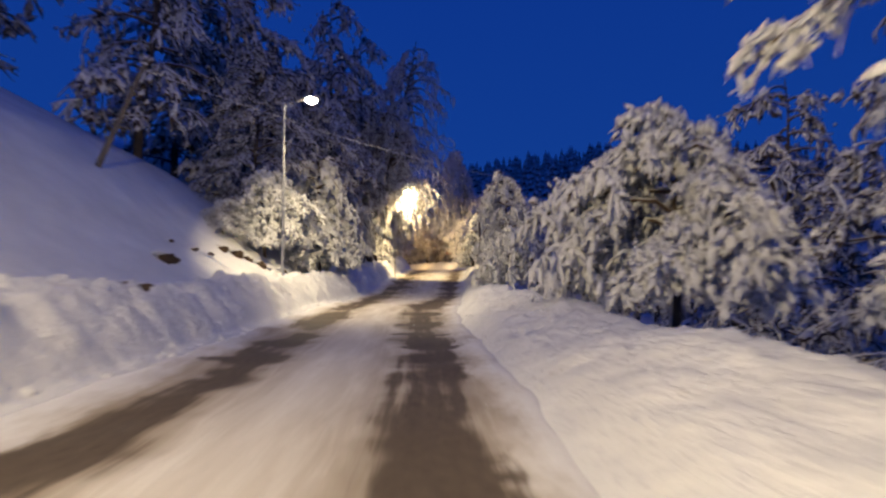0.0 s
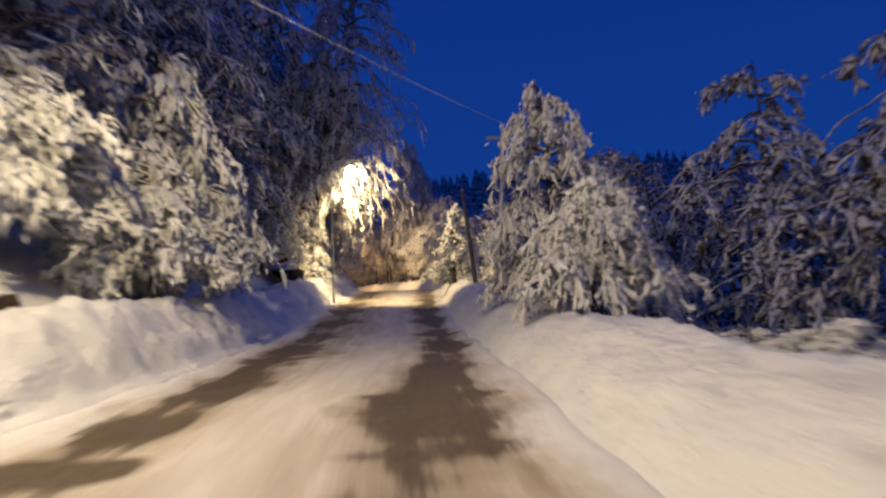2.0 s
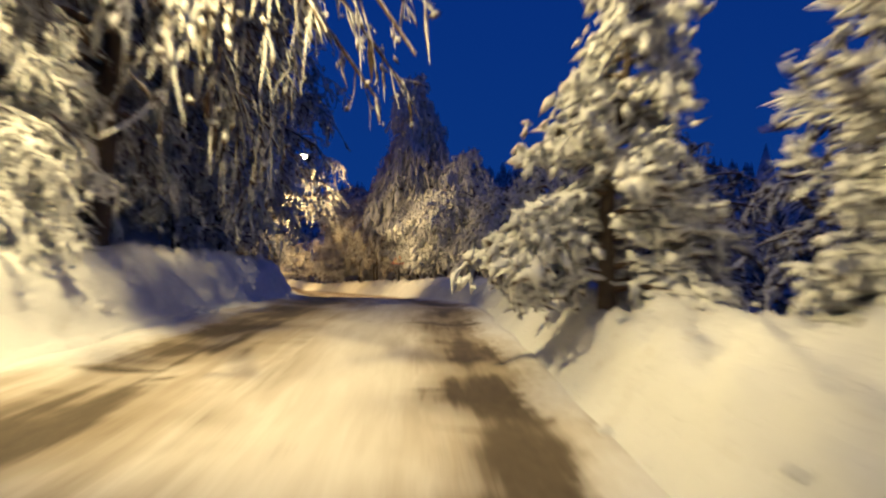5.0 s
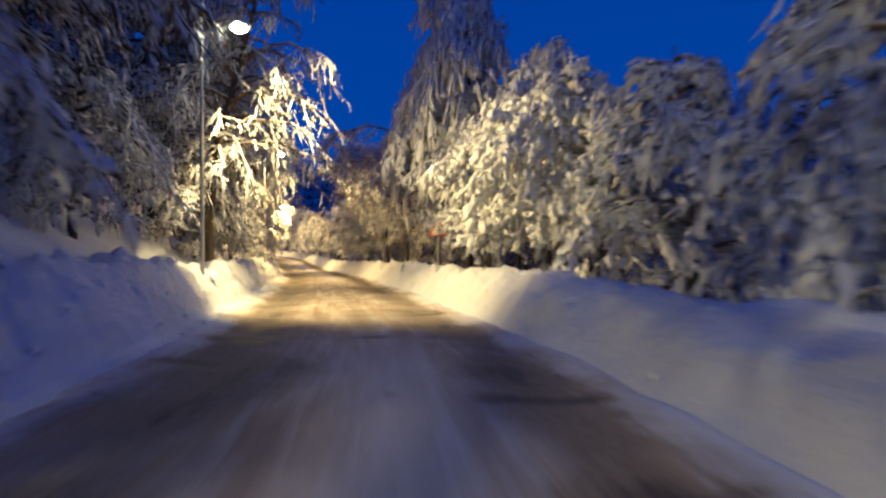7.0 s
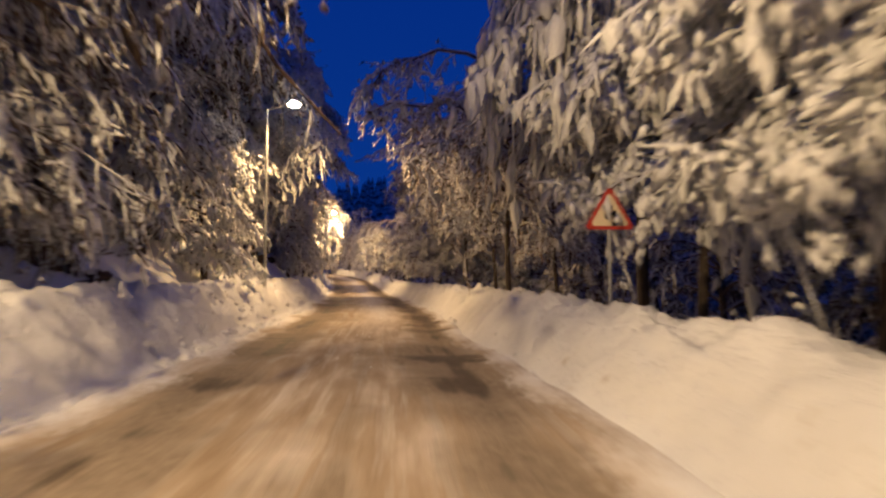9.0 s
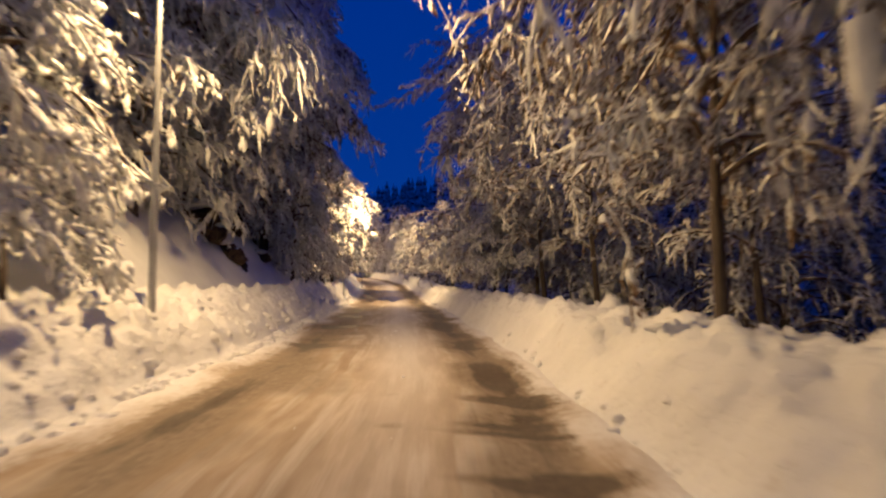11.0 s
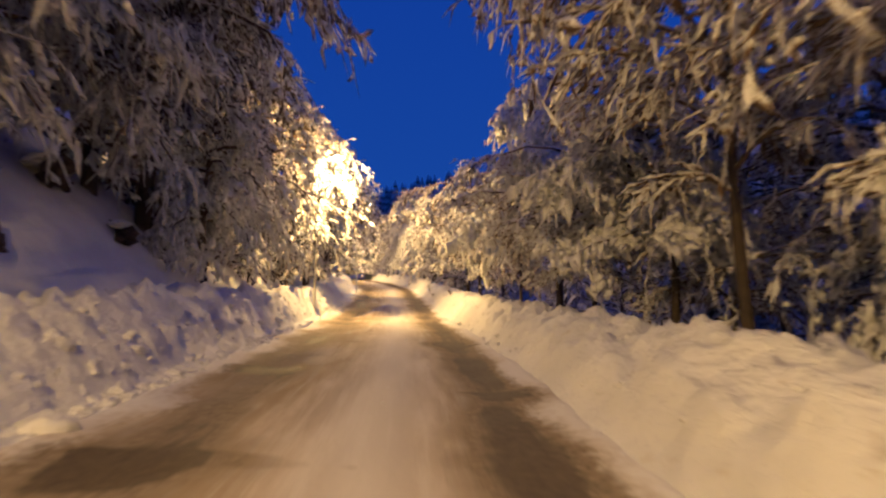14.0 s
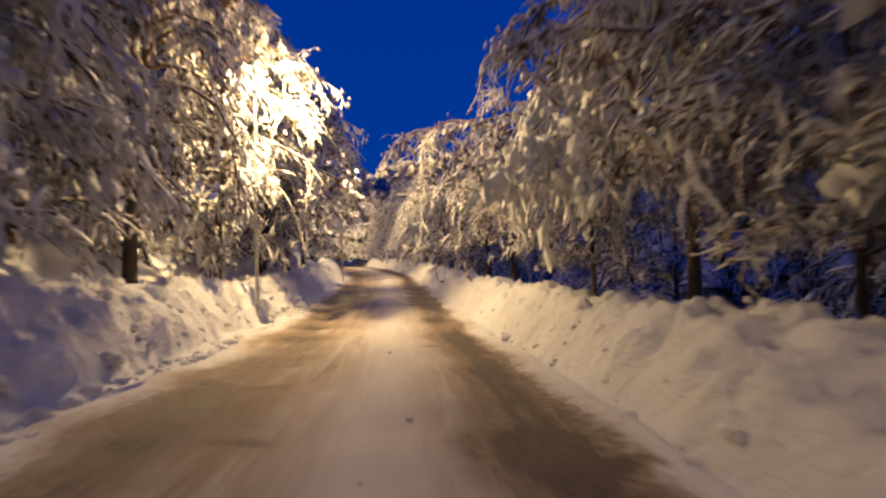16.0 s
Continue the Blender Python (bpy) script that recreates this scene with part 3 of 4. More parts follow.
wooden_pole((-11.9, 20.0, float(ground_z(-11.9, 20.0))), (-10.5, 20.3, 8.6), "dark wooden pole leaning on the snowy slope")


def cable():
    a, b = Vector((-10.5, 20.3, 8.4)), Vector((3.33, 37.05, 7.35))
    p = np.linspace(0, 1, 24)
    pts = np.array([list(a.lerp(b, t)) for t in p])
    pts[:, 2] -= 0.35 * 4 * p * (1 - p)
    v, f = tubes(pts[None], np.full((1, 24), 0.014), 6)
    ob = array_part("cable", v, f, M_CABLE)
    return tagged(ob, "frost-coated overhead cable crossing above the road", "cable")


cable()


def warning_sign():
    x, y = 0.83, 81.8
    gz = float(ground_z(x, y))
    sign = thing("road_sign", (x, y, gz), "triangular double bend warning sign with red border on steel post", "road sign", turn=8.0)
    c = 2.60 + float(rise(y)) - gz
    bm = bmesh.new()
    rod(bm, (0, 0.03, -0.8), (0, 0.03, c + 0.3), 0.03, 0.03, 12)
    part("post", bm, M_STEEL, sign)

    def tri(name, r, y0, mat, parent, label=""):
        b2 = bmesh.new()
        pts = []
        for k in range(3):
            a = math.pi / 2 + k * 2 * math.pi / 3
            cx, cz = 0.86 * r * math.cos(a), 0.86 * r * math.sin(a)
            for d in (-0.5, 0.0, 0.5):
                pts.append(b2.verts.new((cx + 0.14 * r * math.cos(a + d * 1.4), y0, c - 0.1 + cz + 0.14 * r * math.sin(a + d * 1.4))))
        face = b2.faces.new(pts)
        ext = bmesh.ops.extrude_face_region(b2, geom=[face])
        bmesh.ops.translate(b2, verts=[g for g in ext["geom"] if isinstance(g, bmesh.types.BMVert)], vec=(0, 0.012, 0))
        bmesh.ops.recalc_face_normals(b2, faces=b2.faces)
        return part(name, b2, mat, parent, label)

    plate = tri("border", 0.47, 0.0, M_RED, sign, "red border plate")
    tri("face", 0.36, -0.006, M_SIGN, plate, "pale yellow face")
    bm = bmesh.new()
    line = [(0.085, -0.15), (0.085, 0.06), (-0.065, -0.03), (-0.065, 0.15)]
    for (xa, za), (xb, zb) in zip(line, line[1:]):
        d = Vector((xb - xa, 0, zb - za))
        m = Matrix.Translation(((xa + xb) / 2, -0.012, c - 0.12 + (za + zb) / 2)) @ d.to_track_quat("X", "Y").to_matrix().to_4x4()
        bmesh.ops.create_cube(bm, size=1.0, matrix=m @ Matrix.Diagonal((d.length + 0.05, 0.056, 0.006, 1)))
    part("arrow", bm, M_BLACK, plate, "black double bend arrow")
    return sign


warning_sign()


# ---- trees ----
HEAVY = "deciduous tree bent under a thick coat of wet snow"
KINDS = {
    "dome": snowy_tree("snowy_tree", 1, 3.6, 1.8, "low dome-shaped tree weeping under heavy snow", limbs=34, twigs=1806, drop=0.95, lift=0.6, hang=0.95, low=0.4, crown=M_DENSE, trunk_r=0.09, twig=(0.2, 0.5), thick=(0.02, 0.05), subs=11),
    "weeping": snowy_tree("snowy_tree", 2, 6.5, 2.0, "tall weeping tree with snow-coated hanging branches", limbs=38, twigs=1806, drop=0.8, lift=0.5, hang=0.9, low=0.12, crown=M_DENSE, clear=(2.0, 0.9), twig=(0.2, 0.55), thick=(0.02, 0.05)),
    "bank": snowy_tree("snowy_tree", 3, 5.2, 2.3, HEAVY, limbs=36, twigs=1300, drop=0.85, lift=0.6, hang=0.8, low=0.1, crown=M_DENSE, toward=0.15, clear=(2.9, 0.6), twig=(0.2, 0.5), thick=(0.022, 0.058), clump=0.2, lumps_per=2.0, subs=7),
    "lean": snowy_tree("snowy_tree", 13, 7.0, 3.0, "tall tree bowed over the road by thick wet snow", limbs=34, twigs=1892, drop=0.6, lift=0.6, hang=0.75, low=0.3, crown=M_DENSE, toward=0.35, lean=0.8, clear=(0.9, 1.3), trunk_r=0.14, twig=(0.2, 0.55), clump=0.2, lumps_per=2.4),
    "plume": snowy_tree("snowy_tree", 21, 7.6, 2.9, "tall tree with great plumes of snow hanging clear of the bank", limbs=36, twigs=2100, drop=0.75, lift=0.55, hang=0.95, low=0.34, crown=M_PLUME, toward=0.2, lean=0.4, trunk_r=0.13, twig=(0.25, 0.6), thick=(0.034, 0.085), clump=0.36, lumps_per=2.4, floor=1.6, clear=(2.4, 0.9)),
    "canopy": snowy_tree("snowy_tree", 22, 8.6, 3.0, "tall tree hanging thick plumes of snow high over the bank", limbs=40, twigs=2700, drop=0.75, lift=0.5, hang=0.95, low=0.36, crown=M_PLUME, toward=0.25, lean=0.4, trunk_r=0.13, twig=(0.25, 0.6), thick=(0.034, 0.085), clump=0.34, lumps_per=2.3, floor=2.6, clear=(1.4, 1.1)),
    "fir": snowy_tree("snowy_tree", 4, 5.4, 1.35, "slim young tree thickly plastered with snow", limbs=38, twigs=1290, drop=0.55, lift=0.35, hang=0.6, low=0.08, shape="cone", crown=M_DENSE, thick=(0.025, 0.065), clump=0.25, twig=(0.15, 0.4), lumps_per=2.6),
    "tall": snowy_tree("snowy_tree", 5, 13.0, 4.0, "tall frosted tree with drooping snowy branches on the slope", limbs=54, twigs=1750, drop=0.62, lift=0.55, hang=0.8, low=0.04, twig=(0.3, 0.8), thick=(0.025, 0.06), toward=0.2, trunk_r=0.2, subs=10, clear=(2.6, 1.3), lumps_per=1.9),
    "tall_b": snowy_tree("snowy_tree", 6, 12.0, 3.7, "tall frosted tree leaning towards the road, heavy with snow", limbs=48, twigs=1850, drop=0.7, lift=0.6, hang=0.85, low=0.04, twig=(0.3, 0.75), thick=(0.025, 0.062), toward=0.25, lean=0.8, trunk_r=0.2, subs=10, clear=(2.6, 1.4), lumps_per=1.9, clump=0.18),
    "lamp_tree": snowy_tree("snowy_tree", 16, 17.0, 4.6, "great snowy tree spreading round a street lamp over the road", limbs=70, twigs=7600, drop=0.72, lift=0.55, hang=1.0, low=0.06, twig=(0.3, 0.9), thick=(0.02, 0.05), toward=0.1, lean=2.2, trunk_r=0.22, subs=11, clear=(1.8, 0.42), lumps_per=1.3, gap=(2.3, 0.45), floor=-0.4,
                            boughs=[(6.0, 5.4, -0.9, 3.0), (5.2, 4.1, -2.6, 2.5), (5.2, 4.8, 0.8, 2.7), (8.0, 5.6, -0.9, 5.2), (9.0, 5.4, 0.6, 6.6), (10.0, 5.4, 0.6, 8.0), (12.0, 5.4, -0.6, 10.0), (13.5, 5.0, 0.4, 12.2), (14.5, 4.6, -0.8, 13.6), (7.0, 4.3, -2.6, 4.6), (4.2, 2.0, -5.0, 3.3), (4.6, 3.0, -5.2, 4.2), (7.5, 4.8, -1.2, 5.6), (6.0, 2.6, -2.2, 3.0)]),
    "bend_tree": snowy_tree("snowy_tree", 17, 14.5, 4.2, "tall snowy tree holding its lit boughs towards the road", limbs=64, twigs=4816, drop=0.72, lift=0.55, hang=1.0, low=0.06, twig=(0.3, 0.9), thick=(0.018, 0.046), toward=0.08, lean=2.2, trunk_r=0.22, subs=11, clear=(2.3, 1.15), lumps_per=1.8, gap=(1.0, 0.4),
                            boughs=[(7.5, 4.8, -1.2, 5.6), (9.0, 5.0, -1.2, 7.8), (6.0, 2.6, -2.2, 3.0)]),
    "mound": snowy_tree("snowy_tree", 41, 5.4, 2.9, "broad tree bowed to the bank under thick white snow", limbs=44, twigs=3600, drop=0.9, lift=0.6, hang=0.95, low=0.14, crown=M_DENSE, toward=0.12, twig=(0.2, 0.55), thick=(0.03, 0.072), clump=0.25, lumps_per=2.0, subs=9, trunk_r=0.11, floor=0.5),
    "drape": snowy_tree("snowy_tree", 42, 12.0, 4.6, "slope tree letting its laden boughs hang over the bank", crown=M_DENSE, limbs=66, twigs=4300, drop=0.8, lift=0.45, hang=0.95, low=0.05, twig=(0.3, 0.85), thick=(0.028, 0.07), toward=0.4, lean=2.0, trunk_r=0.18, subs=11, floor=-0.8, clear=(3.8, 0.45), lumps_per=1.5, clump=0.2),
    "slope": snowy_tree("snowy_tree", 31, 16.0, 4.6, "great frosted tree on the slope, thick with snow", limbs=46, twigs=820, drop=0.75, lift=0.5, hang=0.9, low=0.05, twig=(0.4, 1.0), thick=(0.05, 0.12), toward=0.2, lean=1.4, trunk_r=0.22, subs=6, lumps_per=2.0, clump=0.2, crown=M_CROWN, clear=(3.0, 1.2)),
    "slope_far": snowy_tree("frosted_tree", 32, 17.0, 4.6, "tall frosted tree in the dusk wood up the slope", limbs=34, twigs=330, drop=0.7, lift=0.5, hang=0.85, low=0.06, twig=(0.7, 1.5), thick=(0.10, 0.2), lean=0.6, trunk_r=0.22, subs=4, lumps_per=2.2, crown=M_CROWN, group="frosted wood"),
    "over": snowy_tree("snowy_tree", 23, 12.0, 4.3, "tall slope tree holding its snowy boughs out towards the road", limbs=64, twigs=3600, drop=0.75, lift=0.5, hang=0.95, low=0.16, twig=(0.3, 0.85), thick=(0.03, 0.075), toward=0.4, lean=2.2, trunk_r=0.2, subs=11, floor=1.6, clear=(2.6, 0.75), lumps_per=1.9, clump=0.2),
    "arch": snowy_tree("snowy_tree", 7, 8.0, 3.6, "spreading tree arching over the road, limbs lined with snow", limbs=40, twigs=5000, drop=0.5, lift=0.75, hang=0.5, low=0.34, toward=0.2, lean=0.8, shape="vase", crown=M_OPEN, trunk_r=0.1, loose=0.55, clear=(0.9, 1.0), clump=0.1, twig=(0.2, 0.55), thick=(0.014, 0.036), subs=13, lumps_per=1.6, back=(0.6, 0.42)),
    "arch_b": snowy_tree("snowy_tree", 8, 7.0, 3.2, "crooked tree with snow and dead leaves hanging towards the road", limbs=34, twigs=3300, drop=0.65, lift=0.75, hang=0.6, low=0.24, toward=0.2, lean=0.5, shape="vase", crown=M_OPEN, trunk_r=0.09, loose=0.5, clear=(1.4, 0.9), clump=0.1, twig=(0.2, 0.55), thick=(0.014, 0.037), subs=13, lumps_per=1.8, back=(0.4, 0.45)),
    "whip": snowy_tree("snowy_tree", 44, 6.0, 1.3, "young bare tree with snow along its upright twigs", limbs=22, twigs=420, drop=0.05, lift=0.85, hang=0.1, low=0.35, crown=M_DENSE, trunk_r=0.06, twig=(0.15, 0.45), thick=(0.018, 0.045), loose=0.45, subs=7, lumps_per=2.2),
    "bush": snowy_tree("snowy_bush", 9, 1.9, 1.3, "low bush buried in snow", "bush", limbs=18, twigs=602, drop=0.7, lift=0.6, hang=0.6, low=0.05, crown=M_DENSE, trunk_r=0.05, group="snowy bushes", clump=0.3, twig=(0.15, 0.4)),
    "grove": snowy_tree("frosted_tree", 11, 10.0, 3.2, "frosted grey tree standing in the hollow at dusk", limbs=34, twigs=360, drop=0.6, lift=0.7, hang=0.8, low=0.08, twig=(0.4, 1.0), thick=(0.035, 0.08), crown=M_FAR, trunk_r=0.17, group="frosted wood", subs=7, lumps_per=2.2),
    "wood": snowy_tree("frosted_tree", 10, 12.0, 3.4, "distant frosted tree in the dusk wood", limbs=26, twigs=170, drop=0.45, lift=0.7, hang=0.55, low=0.1, twig=(0.7, 1.6), thick=(0.06, 0.13), crown=M_FAR, trunk_r=0.2, group="frosted wood", subs=4, lumps_per=1.6),
}
FIRST = dict.fromkeys(KINDS, True)


def plant(kind, x, y, turn=0.0, size=1.0, tall=1.0, sink=0.15):
    m = pose(x, y, float(ground_z(x, y)) - sink, 0, 0, turn) @ Matrix.Diagonal((size, size, size * tall, 1))
    ob = KINDS[kind]
    if FIRST[kind]:
        FIRST[kind] = False
        ob.matrix_basis = m
        return ob
    ob_scale = ob.scale.copy()
    return copy_thing(ob, m @ Matrix.Diagonal((1 / ob_scale.x, 1 / ob_scale.y, 1 / ob_scale.z, 1)))


# kind, x, y, turn, size, tall; the road lies to +x of the left ones and, turned about, of the right ones
PLANTS = [
    # right of the road, first stretch
    ("lean", 5.8, 5.3, 180, 1.05, 1.0), ("mound", 4.9, 12.4, 190, 1.02, 1.12), ("slope", 13.2, 36.0, 180, 0.85, 0.95), ("bush", 3.6, 21.8, 0, 0.75, 0.7),
    ("weeping", 3.3, 31.6, 180, 0.95, 1.18), ("dome", 3.2, 28.0, 40, 0.92, 1.12), ("bank", 6.2, 35.6, 150, 1.15, 1.2), ("bush", 4.4, 24.6, 90, 0.7, 0.6),
    ("fir", 2.45, 46.8, 0, 1.05, 0.9), ("fir", 4.5, 44.6, 120, 1.0, 0.72), ("whip", 4.75, 45.0, 30, 1.0, 0.9), ("bush", 3.4, 52.5, 30, 1.0, 0.9),
    # left, first stretch
    ("mound", -8.3, 27.2, 20, 0.85, 1.1), ("mound", -6.3, 29.8, -60, 0.78, 1.0), ("bank", -9.6, 25.4, 40, 0.55, 0.7), ("bank", -6.9, 31.5, -20, 1.1, 1.3), ("bank", -8.0, 34.5, 30, 1.1, 1.1),
    ("tall", -10.0, 30.5, 0, 0.85, 0.95), ("tall", -9.0, 36.5, 0, 0.95, 1.0), ("tall_b", -8.4, 41.0, 5, 0.95, 1.05), ("lamp_tree", -5.1, 51.0, 0, 1.0, 1.25), ("slope", -9.8, 46.5, 10, 1.0, 1.35), ("slope", -8.8, 56.5, -10, 1.0, 1.4), ("tall", -7.0, 54.5, 10, 1.0, 1.05),
    ("weeping", -5.5, 48.8, 0, 0.82, 0.9), ("bank", -7.3, 45.6, 10, 1.0, 1.0), ("bank", -6.9, 53.4, 10, 1.0, 1.0), ("bank", -6.0, 57.5, 10, 1.1, 1.1), ("tall", -7.8, 59.5, 0, 0.95, 1.05), ("tall_b", -6.3, 63.4, -6, 1.05, 1.05), ("bank", -5.8, 61.0, 0, 1.15, 1.15),
    # right, bend
    ("bank", 7.0, 63.8, 180, 1.35, 1.1), ("bank", 6.2, 69.5, 160, 1.3, 1.15), ("canopy", 4.3, 75.8, 178, 1.0, 0.95), ("canopy", 3.9, 79.6, 182, 1.0, 1.0), ("canopy", 3.3, 84.6, 178, 1.05, 1.1), ("plume", 6.4, 81.6, 170, 1.2, 1.5),
    ("plume", 5.2, 72.6, 130, 1.1, 1.0), ("arch_b", -0.7, 90.5, 180, 1.1, 1.3), ("arch_b", 2.4, 99.0, 200, 1.2, 1.15), ("bank", 0.9, 105.8, 160, 1.2, 1.1), ("tall", 0.4, 107.8, 180, 0.8, 0.95), ("arch_b", -1.4, 111.8, 150, 1.1, 1.1), ("arch", 1.4, 95.0, 180, 1.05, 1.15),
    ("arch", -1.0, 102.5, 180, 1.15, 1.15), ("arch", -2.7, 106.6, 175, 1.15, 1.25), ("canopy", -3.1, 110.6, 178, 0.95, 0.9), ("plume", -5.5, 117.5, 180, 1.1, 1.25), ("arch_b", -4.6, 113.4, 170, 0.95, 1.0), ("arch_b", -7.0, 121.6, 196, 0.92, 1.0),
    ("arch_b", -9.4, 127.0, 170, 1.1, 1.0), ("grove", -11.0, 134.0, 180, 0.85, 0.9), ("grove", -13.0, 141.0, 100, 0.85, 0.9), ("grove", -16.0, 150.0, 30, 0.85, 0.9), ("bank", -15.0, 143.0, 180, 1.2, 1.2), ("bank", -17.6, 152.0, 160, 1.3, 1.3), ("bank", -20.4, 158.5, 150, 1.4, 1.3), ("tall", -23.0, 165.0, 150, 0.8, 0.8), ("tall", -26.5, 171.0, 140, 0.85, 0.85), ("tall", -30.5, 177.5, 130, 0.85, 0.85), ("slope", -27.0, 182.0, 90, 1.0, 1.0), ("slope", -36.0, 188.0, 60, 1.0, 1.0), ("bank", -30.4, 160.0, 10, 1.2, 1.2),
    # left, bend and after
    ("bend_tree", -7.4, 77.3, -6, 0.92, 0.95), ("bank", -8.4, 71.0, 0, 1.0, 1.0), ("bank", -9.8, 76.4, 10, 1.1, 1.1), ("tall", -10.8, 80.6, 5, 1.05, 1.05), ("over", -13.6, 89.5, 0, 0.95, 1.05), ("bank", -11.2, 87.2, 0, 1.1, 1.15), ("weeping", -10.7, 89.8, 20, 1.05, 1.0), ("drape", -12.9, 85.4, 0, 0.78, 1.1),
    ("drape", -14.2, 97.2, 6, 0.85, 1.0), ("plume", 2.6, 86.6, 182, 1.3, 2.1), ("drape", -15.9, 100.4, 0, 1.0, 1.0), ("drape", -16.9, 104.6, -5, 1.05, 1.0), ("over", -17.4, 109.2, -6, 1.0, 1.18), ("over", -10.4, 67.4, 0, 0.95, 0.95), ("over", -18.4, 99.6, -10, 1.0, 1.0), ("tall_b", -16.9, 110.6, 0, 1.15, 1.1), ("bank", -17.3, 114.2, 0, 1.0, 1.0), ("bank", -15.9, 112.0, 20, 1.1, 1.15),
    ("tall_b", -18.2, 122.2, 0, 0.95, 1.0), ("tall_b", -17.2, 117.2, -8, 0.78, 1.15), ("tall_b", -19.4, 127.5, 12, 1.0, 0.95), ("tall", -21.3, 134.0, 10, 1.0, 0.95), ("grove", -23.4, 141.0, 10, 1.1, 1.1), ("grove", -26.6, 150.0, 10, 1.1, 1.1),
]
for row in PLANTS:
    plant(*row)

# the dark wood behind: up the slope and down in the hollow
rs = np.random.RandomState(77)
for y in np.arange(14, 140, 7.0):
    yy = y + rs.uniform(-1.5, 1.5)
    u = -19.5 if y < 24 else -13.5 if y < 34 else -11.0
    plant("slope", float(mid(yy)) + u + rs.uniform(-1.2, 1.0), yy, rs.uniform(-40, 40), rs.uniform(0.9, 1.12), rs.uniform(0.95, 1.15))
for y in np.arange(18, 175, 10.0):
    yy = y + rs.uniform(-2.5, 2.5)
    u = -26.0 if y < 30 else -19.0
    plant("slope_far", float(mid(yy)) + u + rs.uniform(-2, 2), yy, rs.uniform(0, 360), rs.uniform(0.9, 1.15))
for x, y in ((-22.0, 24.0), (-26.0, 19.0), (14.5, 17.0), (15.0, 24.0), (15.5, 31.0), (15.0, 54.0), (12.5, 82.0), (11.0, 90.0), (9.5, 97.5), (8.0, 105.0), (5.5, 113.0), (1.0, 122.0)):
    plant("slope", x, y, rs.uniform(120, 240), 0.9, 0.95)
for y in np.arange(44, 126, 9.5):
    yy = y + rs.uniform(-2, 2)
    plant("grove", float(mid(yy)) + 12.5 + rs.uniform(-1.5, 2.5), yy, rs.uniform(0, 360), rs.uniform(0.85, 1.15))
for y in np.arange(28, 190, 8.0):
    yy = y + rs.uniform(-3, 3)
    plant("wood", float(mid(yy)) + 21.0 + rs.uniform(-3, 3), yy, rs.uniform(0, 360), rs.uniform(0.85, 1.2))


# ---- clods thrown up by the plough ----
def snow_clods():
    rs = np.random.RandomState(9)
    bm = bmesh.new()
    bmesh.ops.create_icosphere(bm, subdivisions=1, radius=1.0)
    co = np.array([v.co[:] for v in bm.verts])
    tri = np.array([[v.index for v in f.verts] for f in bm.faces])
    bm.free()
    n = 3200
    y = np.where(rs.uniform(0, 1, n) < 0.45, rs.uniform(80, 125, n), rs.uniform(2, 135, n))
    right = rs.uniform(0, 1, n) < np.where(y > 72, 0.16, 0.10)
    foot = np.where(right, toe_right(y), toe_left(y))
    a = np.where(rs.uniform(0, 1, n) < 0.45, foot + np.abs(rs.normal(0.1, 0.2, n)), rs.uniform(foot + 0.1, 4.2))
    u = np.where(right, a, -a)
    loose = rs.uniform(0, 1, n) < 0.025
    u = np.where(loose, rs.normal(0.25, 0.35, n), u)
    x = u + mid(y)
    z = rise(y) + np.maximum(profile(u, y), 0.0)
    r = (rs.gamma(2.0, 0.018, n) + 0.014) * np.where((y > 80) & ~right, 1.2, 0.8) * np.where(loose, 0.3, 1.0)
    off = co[None] * rs.uniform(0.6, 1.35, (n, len(co), 1)) * r[:, None, None] * np.array([1.15, 1.15, 0.8])
    v = np.stack([x, y, z], -1)[:, None] + off
    f = tri[None] + (np.arange(n) * len(co))[:, None, None]
    ob = array_part("snow_clods", v.reshape(-1, 3), f.reshape(-1, 3), M_BANK)
    return tagged(ob, "loose clods of snow along the ploughed banks", "snow", kind="stuff")


snow_clods()


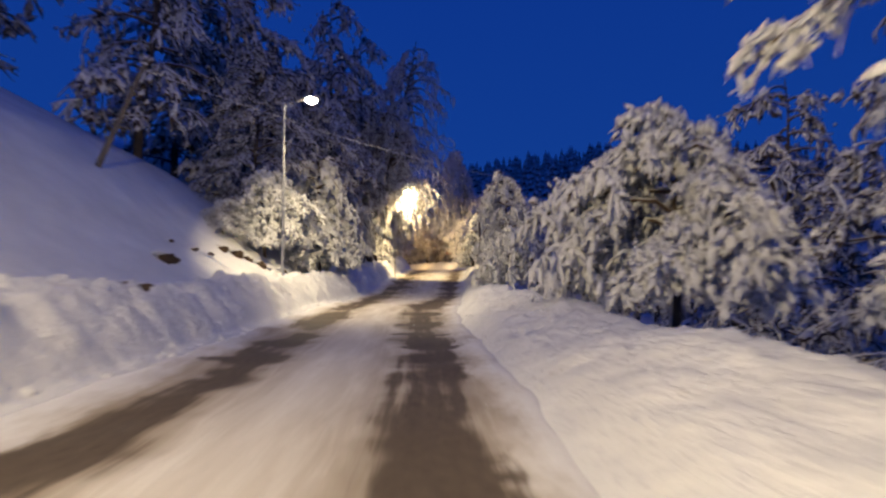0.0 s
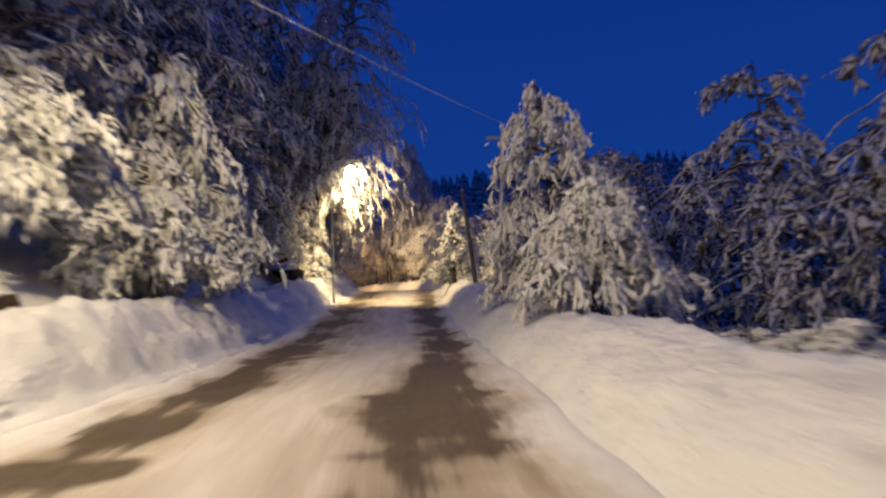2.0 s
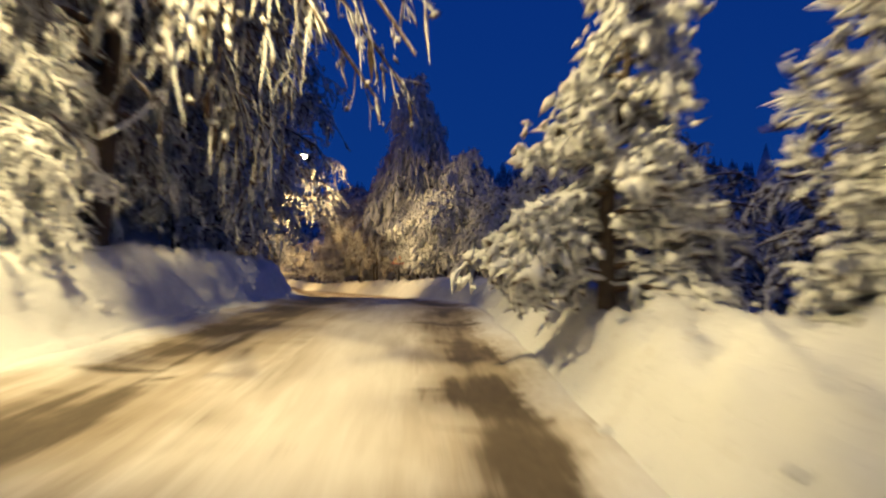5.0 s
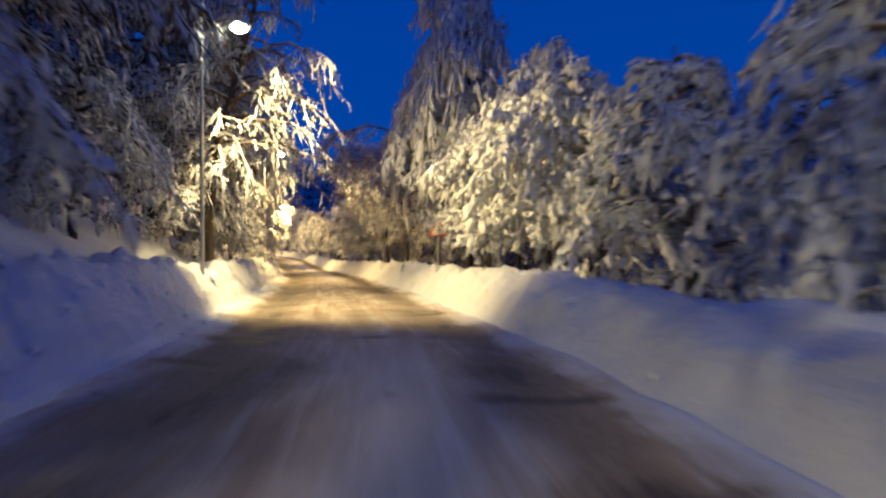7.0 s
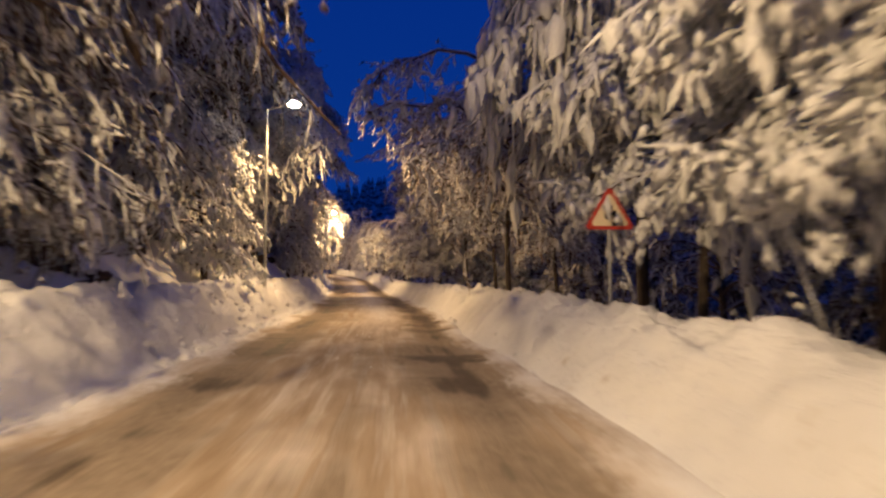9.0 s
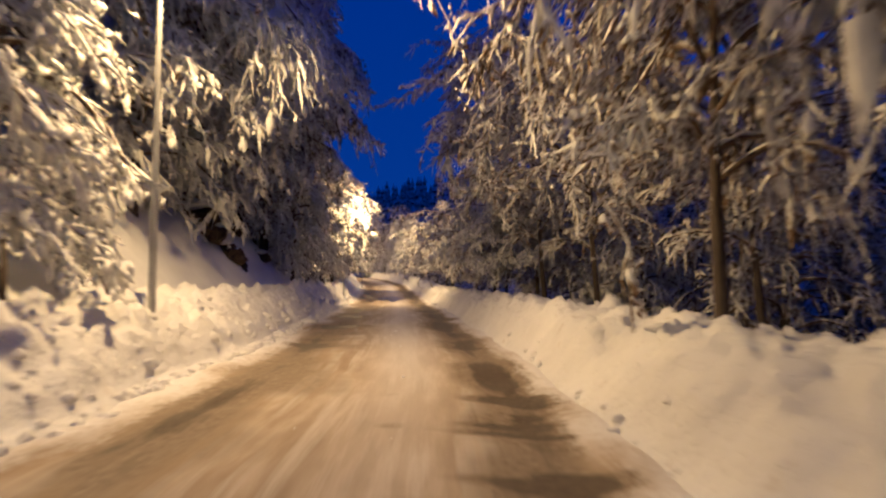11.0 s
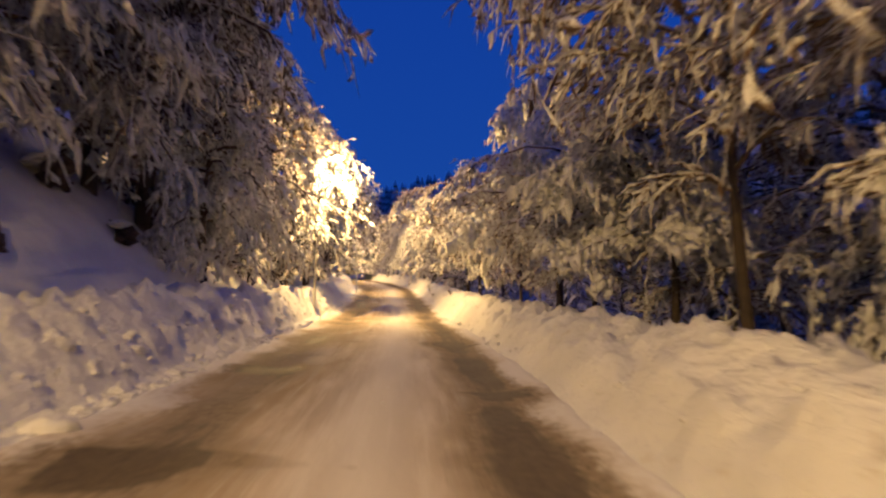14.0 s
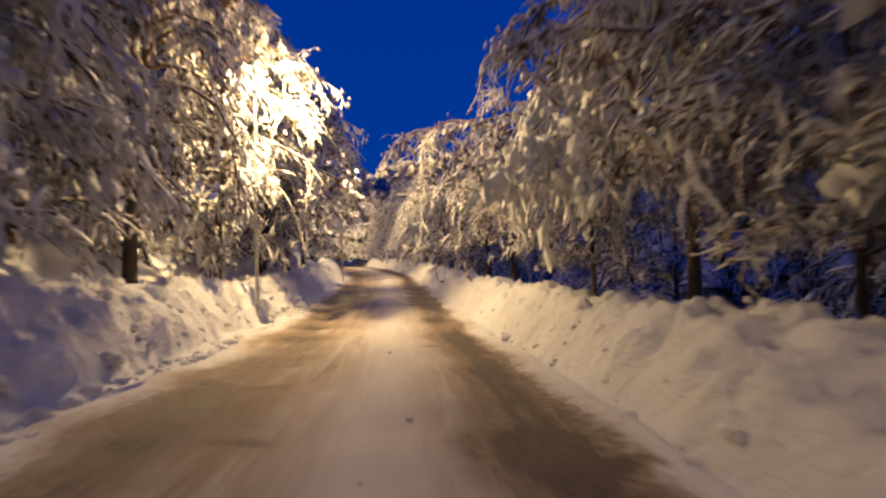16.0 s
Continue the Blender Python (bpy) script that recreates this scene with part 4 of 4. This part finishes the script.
# ---- rocks showing on the cut slope ----
def slope_rock(x, y, size, seed, label, turn=0.0, out=0.0):
    """A ragged dark ledge of earth and rock, broken into blocks, with snow caught on its top."""
    rs = np.random.RandomState(seed)
    rock = thing("rock_ledge", (x, y, float(ground_z(x, y)) + out - 0.08 * size), label, "rock", "rock ledges", turn=turn + rs.uniform(-12, 12))
    bm = bmesh.new()
    for k in range(4):
        way = Vector((rs.uniform(-0.25, 0.25), rs.uniform(-0.8, 0.8), rs.uniform(-0.25, 0.2))) * size
        full = Vector((rs.uniform(0.3, 0.5), rs.uniform(0.4, 0.75), rs.uniform(0.25, 0.45))) * size
        for v in bmesh.ops.create_icosphere(bm, subdivisions=3, radius=1.0)["verts"]:
            p = v.co.copy()
            q = noise.noise(p * 1.6 + Vector((seed, k, 0))) * 0.6 + noise.noise(p * 4.3 + Vector((k, seed, 0))) * 0.3
            cut = Vector((round(p.x * 2.2) / 2.2, round(p.y * 2.2) / 2.2, round(p.z * 2.2) / 2.2))
            p = p.lerp(cut, 0.55) * (1 + q)
            v.co = Vector((p.x * full.x, p.y * full.y, p.z * full.z)) + way
    part("stone", bm, M_ROCK, rock)
    bm = bmesh.new()
    for k in range(2):
        at = Vector((-0.3 * size, rs.uniform(-0.6, 0.6) * size, 0.42 * size))
        for v in bmesh.ops.create_icosphere(bm, subdivisions=3, radius=1.0)["verts"]:
            q = noise.noise(v.co * 1.7 + Vector((seed, 5, k))) * 0.5
            v.co = Vector((v.co.x * size * 0.4, v.co.y * size * 0.6, v.co.z * size * 0.16)) * (1 + q) + at
    part("snow_cap", bm, M_GROUND, rock)
    return rock


LEDGES = [  # x, y, size, turn, how far it stands out of the slope
    (-5.3, 10.0, 0.35, 0, 0.0), (-7.7, 16.2, 0.42, 0, 0.1), (-8.9, 19.0, 0.16, 0, 0.05), (-8.6, 20.2, 0.14, 0, 0.05), (-8.4, 21.2, 0.16, 0, 0.05),
    (-8.9, 23.3, 0.3, 62, 0.0), (-8.6, 23.8, 0.42, 62, 0.0), (-8.2, 24.3, 0.45, 62, 0.0), (-7.8, 24.7, 0.4, 62, 0.0), (-7.3, 24.9, 0.4, 62, 0.0), (-7.2, 26.2, 0.4, 30, 0.0),
    (-8.0, 33.6, 0.8, 8, 0.0), (-7.4, 38.6, 0.9, 8, 0.0), (-5.6, 44.3, 1.1, 20, 0.45), (-6.0, 45.3, 1.0, 20, 0.6), (-6.6, 46.2, 1.0, 10, 0.7),
    (-9.9, 80.8, 0.8, 10, 0.2), (-9.6, 81.6, 0.8, 10, 0.1), (-9.3, 82.5, 0.6, 10, 0.0), (-11.6, 87.4, 0.7, 8, 0.0), (-12.4, 89.6, 0.5, 8, 0.0),
    (-17.6, 103.0, 0.8, 80, 0.1), (-16.7, 102.6, 1.0, 80, 0.1), (-15.8, 102.5, 1.1, 72, 0.1), (-15.3, 102.8, 1.1, 60, 0.1), (-14.9, 103.4, 0.9, 50, 0.0), (-14.6, 104.1, 0.6, 40, 0.0),
    (-17.0, 107.6, 0.8, 60, 0.1), (-16.2, 109.0, 0.6, 60, 0.0), (-19.8, 113.6, 1.2, 70, 0.3), (-19.0, 114.1, 1.2, 70, 0.2), (-18.3, 114.4, 1.0, 60, 0.1), (-17.5, 114.4, 0.4, 50, 0.0),
]
for i, (rx, ry, rz, turn, out) in enumerate(LEDGES):
    slope_rock(rx, ry, rz, 40 + i, "dark ledge of rock and earth breaking through the snow", turn, out)


# ---- far wood on the ridge ----
def far_wood():
    rs = np.random.RandomState(5)
    n = 2150
    y = rs.uniform(175, 460, n)
    x = rs.uniform(-230, 170, n)
    h = rs.uniform(7, 15, n)
    # and the low dark wood that fills the hollow on the other side
    near = np.arange(n) < 670
    y = np.where(near, rs.uniform(0, 215, n), y)
    x = np.where(near, mid(y) + 26 + 66 * rs.uniform(0, 1, n) ** 1.5, x)
    h = np.where(near, rs.uniform(5, 8.5, n) * (1 + 1.1 * step(55, 80, y)), h)
    z = ground_z(x, y) - np.where(near, 0.5, 0.0)
    vs, fs, off = [], [], 0
    k = 9
    for i in range(n):
        for j in range(4):
            z0, z1, r = h[i] * (0.08 + 0.21 * j), h[i] * (0.42 + 0.2 * j), h[i] * (0.24 - 0.05 * j)
            a = np.linspace(0, 2 * np.pi, k, endpoint=False) + rs.uniform(0, 6)
            rr = r * rs.uniform(0.55, 1.25, k)
            ring = np.stack([x[i] + rr * np.cos(a), y[i] + rr * np.sin(a), z[i] + z0 + rs.uniform(-0.5, 0.3, k)], -1)
            vs.append(np.concatenate([ring, [[x[i], y[i], z[i] + z1]]]))
            q = np.arange(k)
            fs.append(np.stack([q, np.roll(q, -1), np.full(k, k)], -1) + off)
            off += k + 1
    ob = array_part("far_wood", np.concatenate(vs), np.concatenate(fs), M_RIDGE)
    return tagged(ob, "dark distant conifer wood on a ridge at dusk", "wood", kind="stuff")


far_wood()
